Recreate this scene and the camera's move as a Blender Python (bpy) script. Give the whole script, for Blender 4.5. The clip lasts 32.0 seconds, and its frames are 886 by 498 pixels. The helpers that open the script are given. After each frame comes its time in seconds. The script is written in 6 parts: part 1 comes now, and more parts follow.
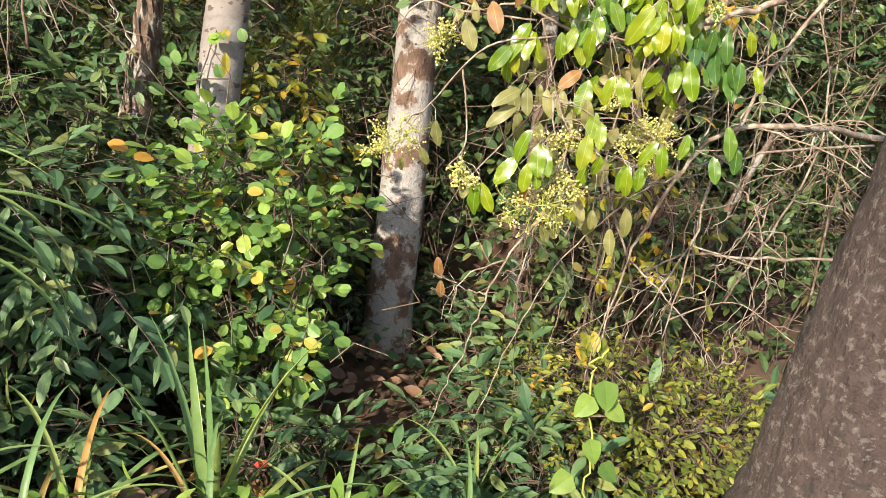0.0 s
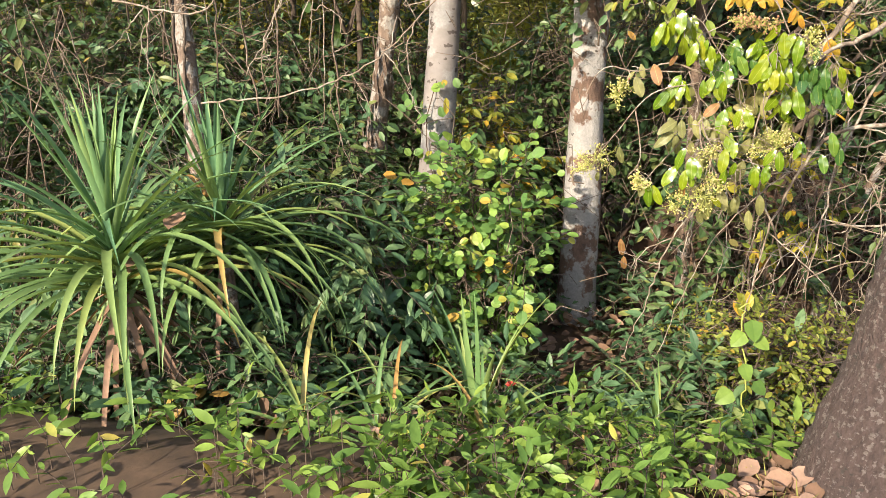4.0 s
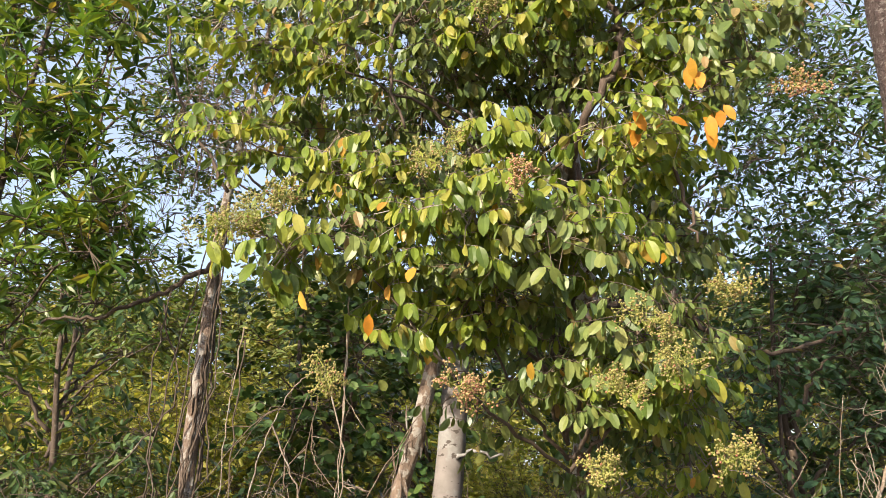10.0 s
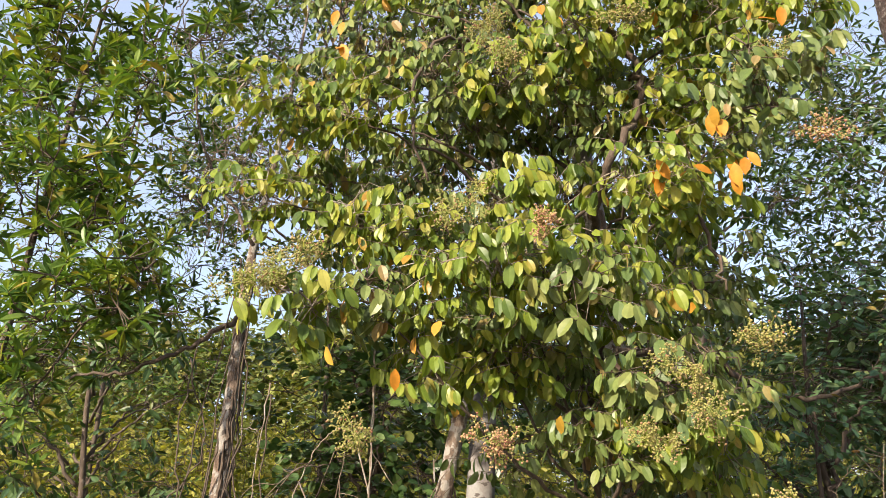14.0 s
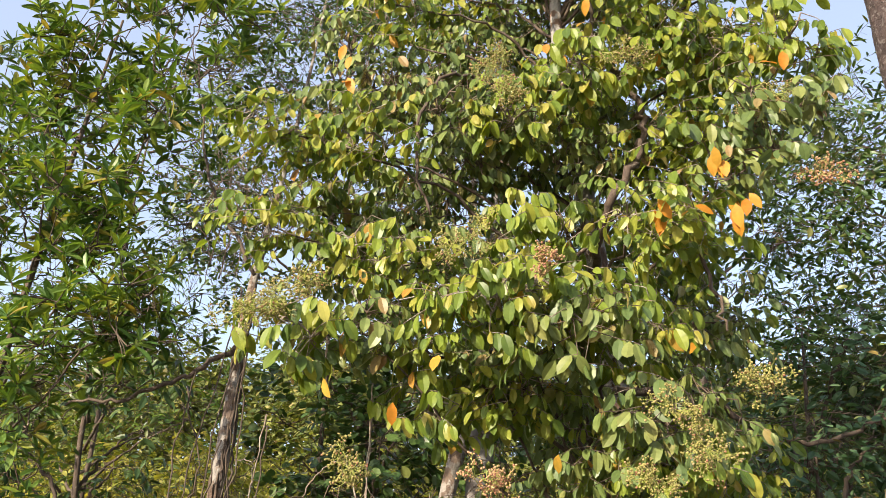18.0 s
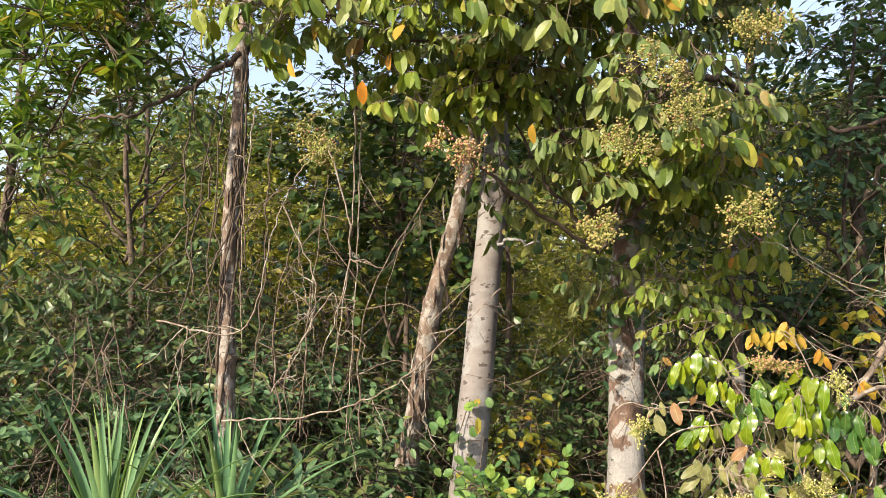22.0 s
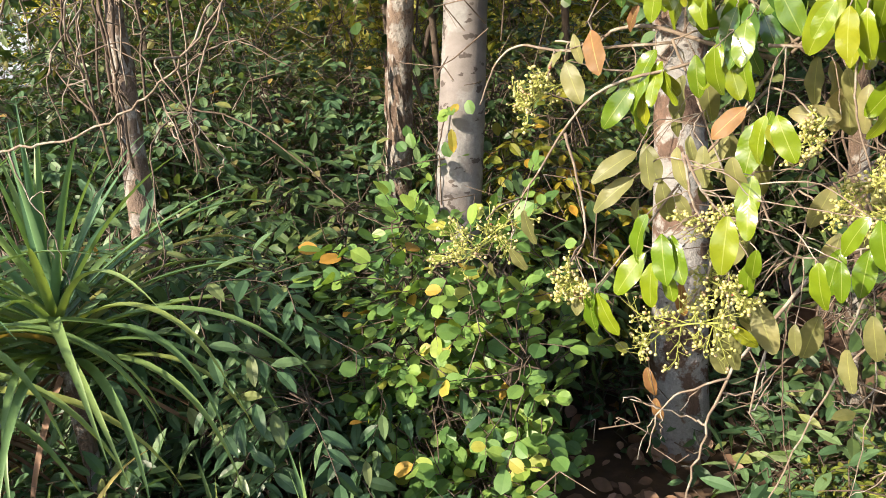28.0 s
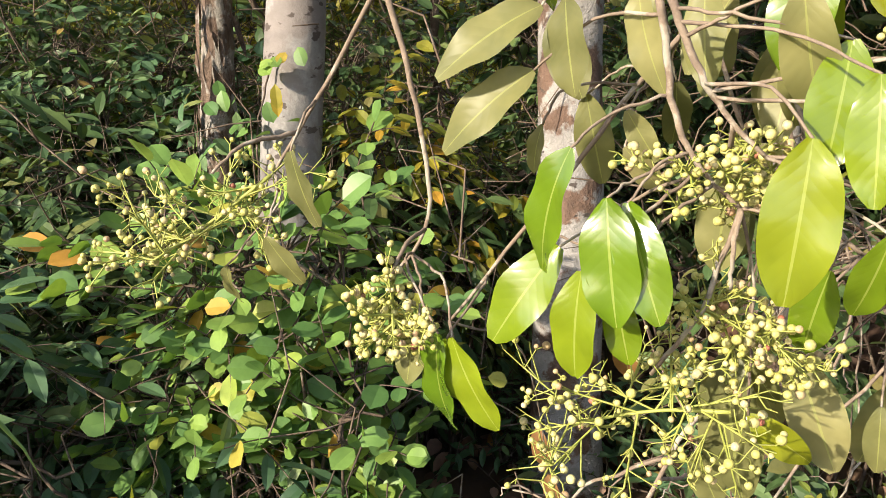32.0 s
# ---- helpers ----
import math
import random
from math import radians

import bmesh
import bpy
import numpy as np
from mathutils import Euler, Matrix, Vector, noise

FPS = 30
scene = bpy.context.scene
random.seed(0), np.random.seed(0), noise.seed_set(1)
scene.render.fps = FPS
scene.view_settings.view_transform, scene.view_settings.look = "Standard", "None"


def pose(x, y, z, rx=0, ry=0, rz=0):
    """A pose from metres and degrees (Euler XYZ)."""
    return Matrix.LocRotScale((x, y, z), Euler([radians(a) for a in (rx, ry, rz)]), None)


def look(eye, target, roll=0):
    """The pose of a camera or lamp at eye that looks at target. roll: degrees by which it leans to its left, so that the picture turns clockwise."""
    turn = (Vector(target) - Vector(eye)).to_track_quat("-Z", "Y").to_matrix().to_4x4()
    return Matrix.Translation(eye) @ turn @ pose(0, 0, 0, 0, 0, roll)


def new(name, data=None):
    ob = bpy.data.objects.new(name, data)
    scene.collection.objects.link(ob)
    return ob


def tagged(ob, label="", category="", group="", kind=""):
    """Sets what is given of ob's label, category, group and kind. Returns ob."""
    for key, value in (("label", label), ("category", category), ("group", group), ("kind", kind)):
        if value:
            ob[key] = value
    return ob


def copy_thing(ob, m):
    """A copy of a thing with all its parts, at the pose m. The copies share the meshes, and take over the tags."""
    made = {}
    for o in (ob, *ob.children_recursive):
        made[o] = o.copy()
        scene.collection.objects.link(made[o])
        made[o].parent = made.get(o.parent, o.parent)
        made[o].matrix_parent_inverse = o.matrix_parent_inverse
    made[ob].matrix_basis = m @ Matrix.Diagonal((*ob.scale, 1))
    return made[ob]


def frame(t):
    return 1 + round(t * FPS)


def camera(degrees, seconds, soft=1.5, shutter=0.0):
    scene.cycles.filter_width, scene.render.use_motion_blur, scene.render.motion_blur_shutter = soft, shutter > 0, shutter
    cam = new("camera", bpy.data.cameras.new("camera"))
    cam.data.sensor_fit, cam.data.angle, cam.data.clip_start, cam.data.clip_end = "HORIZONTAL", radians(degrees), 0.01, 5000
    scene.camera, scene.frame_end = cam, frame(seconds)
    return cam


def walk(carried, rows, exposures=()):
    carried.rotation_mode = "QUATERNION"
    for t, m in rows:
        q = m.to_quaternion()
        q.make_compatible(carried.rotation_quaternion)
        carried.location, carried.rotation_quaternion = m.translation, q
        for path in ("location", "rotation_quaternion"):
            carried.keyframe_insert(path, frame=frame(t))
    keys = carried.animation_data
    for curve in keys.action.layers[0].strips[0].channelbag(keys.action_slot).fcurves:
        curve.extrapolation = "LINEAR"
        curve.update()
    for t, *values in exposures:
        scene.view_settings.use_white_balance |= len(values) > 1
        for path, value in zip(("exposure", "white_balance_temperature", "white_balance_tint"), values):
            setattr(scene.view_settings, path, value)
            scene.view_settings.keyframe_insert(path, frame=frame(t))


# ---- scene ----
# ---- camera and its walk: time, eye, target, roll ----
cam = camera(60.20, 32.0, soft=0.4)
PATH = [
    (0, (0.189, 0.686, 1.260), (0.313, 2.591, 0.665), 6.99),
    (0.5, (0.174, 0.520, 1.332), (0.143, 2.403, 0.657), 5.36),
    (1, (0.110, 0.359, 1.368), (0.063, 2.239, 0.687), 4.86),
    (1.5, (0.078, 0.261, 1.403), (-0.025, 2.148, 0.749), 3.58),
    (2, (0.124, 0.176, 1.435), (-0.109, 2.104, 0.957), 3.41),
    (2.5, (0.149, 0.076, 1.464), (-0.217, 1.977, 0.962), 2.64),
    (4.5, (0.001, -0.400, 1.600), (-0.265, 1.475, 0.956), -0.85),
    (5, (-0.006, -0.421, 1.696), (-0.268, 1.526, 1.322), -0.39),
    (5.5, (-0.037, -0.446, 1.785), (-0.287, 1.536, 1.872), -0.09),
    (6, (-0.053, -0.474, 1.838), (-0.264, 1.486, 2.179), -0.16),
    (6.5, (-0.071, -0.487, 1.854), (-0.256, 1.442, 2.349), -0.16),
    (7, (-0.084, -0.491, 1.859), (-0.261, 1.393, 2.507), 0.09),
    (7.5, (-0.095, -0.491, 1.857), (-0.274, 1.360, 2.592), 0.42),
    (8, (-0.105, -0.486, 1.856), (-0.293, 1.367, 2.586), 1.20),
    (8.5, (-0.108, -0.492, 1.853), (-0.309, 1.361, 2.577), 1.82),
    (9, (-0.108, -0.501, 1.850), (-0.323, 1.361, 2.549), 1.94),
    (9.5, (-0.111, -0.503, 1.832), (-0.339, 1.390, 2.437), 1.86),
    (10, (-0.118, -0.500, 1.834), (-0.357, 1.399, 2.416), 1.60),
    (10.5, (-0.117, -0.503, 1.835), (-0.366, 1.399, 2.402), 1.50),
    (11, (-0.119, -0.501, 1.836), (-0.380, 1.401, 2.394), 1.59),
    (11.5, (-0.127, -0.498, 1.833), (-0.396, 1.407, 2.377), 1.65),
    (12, (-0.126, -0.496, 1.842), (-0.405, 1.408, 2.387), 1.61),
    (12.5, (-0.126, -0.496, 1.851), (-0.415, 1.401, 2.416), 1.24),
    (13, (-0.124, -0.505, 1.860), (-0.419, 1.374, 2.479), 0.81),
    (13.5, (-0.123, -0.508, 1.865), (-0.418, 1.355, 2.530), 0.78),
    (14, (-0.126, -0.508, 1.870), (-0.422, 1.346, 2.559), 1.15),
    (14.5, (-0.124, -0.511, 1.873), (-0.417, 1.337, 2.580), 1.82),
    (15, (-0.120, -0.514, 1.877), (-0.410, 1.323, 2.613), 2.58),
    (15.5, (-0.116, -0.519, 1.879), (-0.399, 1.311, 2.633), 2.57),
    (17.5, (-0.120, -0.509, 1.875), (-0.412, 1.310, 2.652), 2.66),
    (18, (-0.121, -0.509, 1.871), (-0.420, 1.312, 2.642), 2.58),
    (18.5, (-0.126, -0.500, 1.870), (-0.427, 1.325, 2.631), 2.52),
    (19, (-0.124, -0.498, 1.868), (-0.437, 1.343, 2.585), 2.54),
    (19.5, (-0.107, -0.490, 1.861), (-0.466, 1.379, 2.475), 2.99),
    (20, (-0.068, -0.465, 1.850), (-0.493, 1.431, 2.324), 4.55),
    (20.5, (-0.019, -0.437, 1.826), (-0.458, 1.484, 2.171), 4.30),
    (21, (0.030, -0.383, 1.783), (-0.421, 1.550, 2.027), 3.14),
    (21.5, (0.090, -0.287, 1.709), (-0.369, 1.646, 1.937), 2.08),
    (22, (0.216, -0.224, 1.650), (-0.262, 1.714, 1.779), 1.24),
    (22.5, (0.395, -0.174, 1.595), (-0.164, 1.746, 1.636), 0.80),
    (23, (0.508, -0.096, 1.561), (-0.088, 1.811, 1.461), 0.45),
    (23.5, (0.565, 0.105, 1.460), (-0.034, 2.007, 1.300), 0.08),
    (24, (0.632, 0.298, 1.408), (0.033, 2.201, 1.265), -0.51),
    (24.5, (0.741, 0.387, 1.385), (0.090, 2.262, 1.137), -1.03),
    (25, (0.811, 0.484, 1.355), (0.077, 2.311, 1.002), -1.42),
    (25.5, (0.808, 0.651, 1.302), (0.062, 2.472, 0.940), -3.37),
    (27.5, (0.820, 1.272, 1.301), (-0.063, 3.001, 0.820), -4.11),
    (28, (0.736, 1.350, 1.283), (-0.155, 3.068, 0.780), -5.15),
    (28.5, (0.702, 1.423, 1.265), (-0.117, 3.169, 0.733), -4.51),
    (29, (0.697, 1.577, 1.232), (-0.135, 3.320, 0.711), -3.59),
    (29.5, (0.680, 1.678, 1.208), (-0.149, 3.424, 0.695), -3.44),
    (30, (0.611, 1.796, 1.165), (-0.082, 3.611, 0.692), -2.58),
    (30.5, (0.577, 1.861, 1.150), (-0.086, 3.687, 0.675), -3.02),
    (31, (0.588, 1.942, 1.139), (-0.102, 3.757, 0.659), -3.49),
    (31.5, (0.582, 2.001, 1.106), (-0.092, 3.817, 0.609), -3.30),
    (32, (0.553, 2.060, 1.073), (-0.038, 3.897, 0.549), -2.40),
]
walk(cam, [(t, look(eye, aim, roll)) for t, eye, aim, roll in PATH],
     exposures=[(0.0, 1.5), (5.1, 1.55), (6.3, 1.31), (9.0, 1.35), (19.3, 1.35), (22.0, 1.33), (24.5, 1.48), (29.0, 1.53), (32.0, 1.43)])

# ---- world, sun ----
SUN_TO = Vector((-0.46, -0.78, 0.46)).normalized()
world = bpy.data.worlds.new("world")
scene.world = world
world.use_nodes = True
wn = world.node_tree.nodes
sky = wn.new("ShaderNodeTexSky")
sky.sky_type = "NISHITA"
sky.sun_disc = False
sky.sun_elevation = math.asin(SUN_TO.z)
sky.sun_rotation = math.atan2(SUN_TO.x, SUN_TO.y)
sky.altitude = 0.0
sky.air_density, sky.dust_density, sky.ozone_density = 1.0, 2.0, 1.0
wn["Background"].inputs["Strength"].default_value = 0.122
haze = wn.new("ShaderNodeMix")
haze.data_type = "RGBA"
haze.inputs["Factor"].default_value = 0.36
haze.inputs["B"].default_value = (3.7, 3.9, 4.8, 1)
world.node_tree.links.new(sky.outputs[0], haze.inputs["A"])
world.node_tree.links.new(haze.outputs["Result"], wn["Background"].inputs["Color"])
sun_data = bpy.data.lights.new("sun", "SUN")
sun_data.energy, sun_data.angle, sun_data.color = 3.95, radians(1.2), (1.0, 0.875, 0.67)
sun = new("sun", sun_data)
sun.matrix_world = look(SUN_TO * 50, (0, 0, 0))


# ---- materials ----
def nodes_of(name):
    mat = bpy.data.materials.new(name)
    mat.use_nodes = True
    return mat, mat.node_tree.nodes, mat.node_tree.links


def ramp_of(nodes, stops):
    ramp = nodes.new("ShaderNodeValToRGB")
    el = ramp.color_ramp.elements
    while len(el) < len(stops):
        el.new(0.5)
    for e, (p, c) in zip(el, stops):
        e.position, e.color = p, (*c, 1)
    return ramp


def noise_of(nodes, links, scale, detail=4.0, rough=0.6, vec=None):
    n = nodes.new("ShaderNodeTexNoise")
    n.inputs["Scale"].default_value, n.inputs["Detail"].default_value = scale, detail
    n.inputs["Roughness"].default_value = rough
    if vec is not None:
        links.new(vec, n.inputs["Vector"])
    return n


def mix_of(nodes, links, a, b, fac, mode="MIX"):
    m = nodes.new("ShaderNodeMix")
    m.data_type, m.blend_type = "RGBA", mode
    for val, sock in ((fac, m.inputs["Factor"]), (a, m.inputs["A"]), (b, m.inputs["B"])):
        if hasattr(val, "links"):
            links.new(val, sock)
        elif isinstance(val, tuple):
            sock.default_value = (*val, 1)
        else:
            sock.default_value = val
    return m.outputs["Result"]


SINGLE = {}


def leaf_pair(name, stops, rough=0.45, through_light=0.35, spots=0.35):
    """The material of joined leaves, and its twin for leaves that are objects of their own."""
    SINGLE[name] = leaf_material(name + "_single", stops, rough, through_light, False, spots, True)
    return leaf_material(name, stops, rough, through_light, False, spots)


def leaf_material(name, stops, rough=0.45, through_light=0.35, veins=False, spots=0.35, single=False):
    """Leaf: colour varies leaf by leaf, with blotches; some light passes through."""
    mat, n, l = nodes_of(name)
    if single:
        info = n.new("ShaderNodeObjectInfo").outputs["Random"]
    else:
        info = n.new("ShaderNodeNewGeometry").outputs["Random Per Island"]
    ramp = ramp_of(n, [(p, (c[0] * 1.04, c[1] * 0.98, c[2] * 1.08)) for p, c in stops])
    l.new(info, ramp.inputs[0])
    geo = n.new("ShaderNodeNewGeometry")
    blot = noise_of(n, l, 28.0, 3.0, 0.6, geo.outputs["Position"])
    br = ramp_of(n, [(0.35, (0.72, 0.74, 0.66)), (0.7, (1.12, 1.08, 1.0))])
    l.new(blot.outputs["Fac"], br.inputs[0])
    col = mix_of(n, l, ramp.outputs["Color"], br.outputs["Color"], spots * 2 if spots < 0.5 else 1.0, "MULTIPLY")
    bs = n["Principled BSDF"]
    if veins:
        uv = n.new("ShaderNodeUVMap")
        sep = n.new("ShaderNodeSeparateXYZ")
        l.new(uv.outputs[0], sep.inputs[0])

        def calc(op, a, b=None):
            m = n.new("ShaderNodeMath")
            m.operation = op
            for k, v in enumerate((a, b)):
                if v is None:
                    continue
                if hasattr(v, "links"):
                    l.new(v, m.inputs[k])
                else:
                    m.inputs[k].default_value = v
            return m.outputs[0]
        off = calc("ABSOLUTE", calc("SUBTRACT", sep.outputs["X"], 0.5))
        rib = calc("LESS_THAN", off, 0.022)
        side = calc("ABSOLUTE", calc("SINE", calc("MULTIPLY", calc("SUBTRACT", sep.outputs["Y"], calc("MULTIPLY", off, 0.45)), 30.0)))
        vein = calc("LESS_THAN", side, 0.06)
        pale = calc("MAXIMUM", rib, calc("MULTIPLY", vein, 0.06))
        col = mix_of(n, l, col, (0.50, 0.54, 0.16), calc("MULTIPLY", pale, 0.3))
        bump = n.new("ShaderNodeBump")
        bump.inputs["Strength"].default_value, bump.inputs["Distance"].default_value = 0.35, 0.0012
        l.new(calc("ADD", calc("MULTIPLY", side, 0.2), blot.outputs["Fac"]), bump.inputs["Height"])
        l.new(bump.outputs[0], bs.inputs["Normal"])
    l.new(col, bs.inputs["Base Color"])
    bs.inputs["Roughness"].default_value = rough
    bs.inputs["Specular IOR Level"].default_value = 0.75 if rough < 0.3 else 0.3
    if rough < 0.3:
        bs.inputs["Coat Weight"].default_value, bs.inputs["Coat Roughness"].default_value = 0.6, 0.14
    tr = n.new("ShaderNodeBsdfTranslucent")
    warm = mix_of(n, l, col, (1.25, 1.2, 0.45), 1.0, "MULTIPLY")
    l.new(warm, tr.inputs["Color"])
    mx = n.new("ShaderNodeMixShader")
    mx.inputs[0].default_value = through_light
    l.new(bs.outputs[0], mx.inputs[1])
    l.new(tr.outputs[0], mx.inputs[2])
    l.new(mx.outputs[0], n["Material Output"].inputs["Surface"])
    return mat


def bark_material(name, base, dark, pale, pale_amount=0.5, pale_scale=7.0, streak=(18, 18, 3), spots=0.0, bump=0.5):
    """Bark: streaked ground colour, pale lichen blotches, dark scars and relief."""
    mat, n, l = nodes_of(name)
    tc = n.new("ShaderNodeTexCoord")
    mp = n.new("ShaderNodeMapping")
    mp.inputs["Scale"].default_value = streak
    l.new(tc.outputs["Object"], mp.inputs[0])
    grain = noise_of(n, l, 1.0, 8.0, 0.7, mp.outputs[0])
    gr = ramp_of(n, [(0.3, dark), (0.62, base)])
    l.new(grain.outputs["Fac"], gr.inputs[0])
    lich = noise_of(n, l, pale_scale, 6.0, 0.62, tc.outputs["Object"])
    edge = 0.66 - 0.28 * pale_amount
    lr = ramp_of(n, [(edge, (0, 0, 0)), (edge + 0.05, (1, 1, 1))])
    l.new(lich.outputs["Fac"], lr.inputs[0])
    fine = noise_of(n, l, 60.0, 4.0, 0.7, tc.outputs["Object"])
    fr = ramp_of(n, [(0.3, tuple(c * 0.7 for c in pale)), (0.7, pale)])
    l.new(fine.outputs["Fac"], fr.inputs[0])
    col = mix_of(n, l, gr.outputs["Color"], fr.outputs["Color"], lr.outputs["Color"])
    if spots > 0:
        m2 = n.new("ShaderNodeMapping")
        m2.inputs["Scale"].default_value = (15, 15, 22)
        l.new(tc.outputs["Object"], m2.inputs[0])
        sp = noise_of(n, l, 1.0, 3.0, 0.5, m2.outputs[0])
        sr = ramp_of(n, [(0.70 - spots * 0.1, (0, 0, 0)), (0.73 - spots * 0.1, (1, 1, 1))])
        l.new(sp.outputs["Fac"], sr.inputs[0])
        col = mix_of(n, l, col, (0.07, 0.055, 0.05), sr.outputs["Color"])
    bs = n["Principled BSDF"]
    l.new(col, bs.inputs["Base Color"])
    bs.inputs["Roughness"].default_value = 0.85
    bm = n.new("ShaderNodeBump")
    bm.inputs["Strength"].default_value, bm.inputs["Distance"].default_value = bump, 0.012
    hm = n.new("ShaderNodeMath")
    hm.operation = "ADD"
    l.new(grain.outputs["Fac"], hm.inputs[0])
    l.new(fine.outputs["Fac"], hm.inputs[1])
    l.new(hm.outputs[0], bm.inputs["Height"])
    l.new(bm.outputs[0], bs.inputs["Normal"])
    return mat


def plain_material(name, stops, rough=0.7, scale=20.0, island=False):
    mat, n, l = nodes_of(name)
    ramp = ramp_of(n, stops)
    geo = n.new("ShaderNodeNewGeometry")
    nz = noise_of(n, l, scale, 6.0, 0.65, geo.outputs["Position"])
    l.new(geo.outputs["Random Per Island"] if island else nz.outputs["Fac"], ramp.inputs[0])
    col = ramp.outputs["Color"]
    if island:
        br = ramp_of(n, [(0.3, (0.7, 0.7, 0.7)), (0.7, (1.1, 1.1, 1.1))])
        l.new(nz.outputs["Fac"], br.inputs[0])
        col = mix_of(n, l, col, br.outputs["Color"], 1.0, "MULTIPLY")
    bs = n["Principled BSDF"]
    l.new(col, bs.inputs["Base Color"])
    bs.inputs["Roughness"].default_value = rough
    bm = n.new("ShaderNodeBump")
    bm.inputs["Strength"].default_value, bm.inputs["Distance"].default_value = 0.4, 0.01
    l.new(nz.outputs["Fac"], bm.inputs["Height"])
    l.new(bm.outputs[0], bs.inputs["Normal"])
    return mat


M_HERO = leaf_material("leaf_glossy_lime", [(0.0, (0.10, 0.195, 0.011)), (0.5, (0.168, 0.255, 0.013)), (0.85, (0.205, 0.275, 0.015)), (1.0, (0.255, 0.29, 0.018))], 0.2, 0.3, True, 0.3, True)
M_HERO_COOL = leaf_material("leaf_glossy_green", [(0.0, (0.05, 0.13, 0.03)), (0.5, (0.085, 0.185, 0.035)), (1.0, (0.135, 0.235, 0.03))], 0.2, 0.3, True, 0.25, True)
M_HERO_YELLOW = leaf_material("leaf_yellow_row", [(0.0, (0.30, 0.28, 0.04)), (0.5, (0.46, 0.34, 0.05)), (1.0, (0.52, 0.25, 0.04))], 0.45, 0.35, True, 0.4, True)
M_HERO_OLD = leaf_material("leaf_dull_olive", [(0.0, (0.15, 0.165, 0.065)), (0.4, (0.215, 0.23, 0.09)), (0.8, (0.27, 0.275, 0.12)), (1.0, (0.29, 0.26, 0.125))], 0.42, 0.4, True, 0.48, True)
M_BROWNED = leaf_material("leaf_withered_brown", [(0.0, (0.22, 0.12, 0.06)), (0.5, (0.28, 0.155, 0.045)), (1.0, (0.26, 0.15, 0.09))], 0.5, 0.35, True, 0.48, True)
M_ORANGE = leaf_material("leaf_withered_orange", [(0.0, (0.46, 0.19, 0.02)), (0.5, (0.55, 0.27, 0.03)), (1.0, (0.5, 0.33, 0.05))], 0.5, 0.35, False, 0.4)
M_MAIN = leaf_pair("leaf_canopy", [(0.0, (0.085, 0.145, 0.032)), (0.3, (0.157, 0.235, 0.036)), (0.55, (0.22, 0.3, 0.042)), (0.85, (0.305, 0.34, 0.055)), (0.98, (0.35, 0.34, 0.075)), (1.0, (0.52, 0.25, 0.04))], 0.36, 0.4)
M_DULL = leaf_material("leaf_canopy_dull", [(0.0, (0.075, 0.125, 0.04)), (0.5, (0.14, 0.20, 0.056)), (0.93, (0.225, 0.265, 0.08)), (1.0, (0.28, 0.19, 0.08))], 0.38, 0.25)
M_DARK = leaf_material("leaf_dark_green", [(0.0, (0.032, 0.07, 0.024)), (0.5, (0.062, 0.12, 0.033)), (0.9, (0.105, 0.17, 0.045)), (1.0, (0.17, 0.18, 0.05))], 0.33, 0.22)
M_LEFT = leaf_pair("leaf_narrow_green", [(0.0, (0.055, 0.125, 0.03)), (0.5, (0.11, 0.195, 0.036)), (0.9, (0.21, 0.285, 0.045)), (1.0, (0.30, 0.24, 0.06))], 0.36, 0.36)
# the same narrow leaf, with the crown's inner shade put into its colour
M_LEFT_SHADED = leaf_pair("leaf_narrow_shaded", [(0.0, (0.035, 0.08, 0.024)), (0.5, (0.07, 0.125, 0.03)), (0.9, (0.12, 0.18, 0.035)), (1.0, (0.22, 0.17, 0.05))], 0.36, 0.25)
M_UNDER = leaf_pair("leaf_undergrowth", [(0.0, (0.055, 0.12, 0.058)), (0.5, (0.088, 0.178, 0.08)), (0.9, (0.15, 0.245, 0.10)), (0.985, (0.21, 0.25, 0.08)), (1.0, (0.36, 0.22, 0.06))], 0.46, 0.26)
M_LANCE = leaf_pair("leaf_cool_lance", [(0.0, (0.04, 0.092, 0.047)), (0.5, (0.08, 0.16, 0.076)), (0.9, (0.138, 0.228, 0.10)), (1.0, (0.18, 0.215, 0.08))], 0.36, 0.22)
# growth at the back: shade under the trees is put into the leaf colour
M_SHADED = leaf_pair("leaf_deep_shade", [(0.0, (0.034, 0.072, 0.027)), (0.5, (0.066, 0.122, 0.042)), (0.9, (0.118, 0.178, 0.056)), (1.0, (0.15, 0.14, 0.05))], 0.42, 0.2)
M_ROUND = leaf_pair("leaf_round_bright", [(0.0, (0.084, 0.186, 0.0572)), (0.5, (0.144, 0.273, 0.0682)), (0.9, (0.246, 0.377, 0.077)), (0.965, (0.36, 0.37, 0.07)), (1.0, (0.5, 0.28, 0.06))], 0.4, 0.33)
M_YELLOW = leaf_pair("leaf_yellowing", [(0.0, (0.13, 0.19, 0.03)), (0.5, (0.25, 0.265, 0.035)), (0.85, (0.37, 0.325, 0.04)), (1.0, (0.50, 0.29, 0.04))], 0.5, 0.35)
M_FINE = leaf_pair("leaf_fine_yellow_green", [(0.0, (0.11, 0.165, 0.035)), (0.5, (0.185, 0.24, 0.045)), (0.93, (0.28, 0.30, 0.055)), (1.0, (0.46, 0.27, 0.04))], 0.5, 0.33)
M_RED = leaf_pair("leaf_red", [(0.0, (0.42, 0.03, 0.025)), (1.0, (0.5, 0.05, 0.03))], 0.5, 0.25)
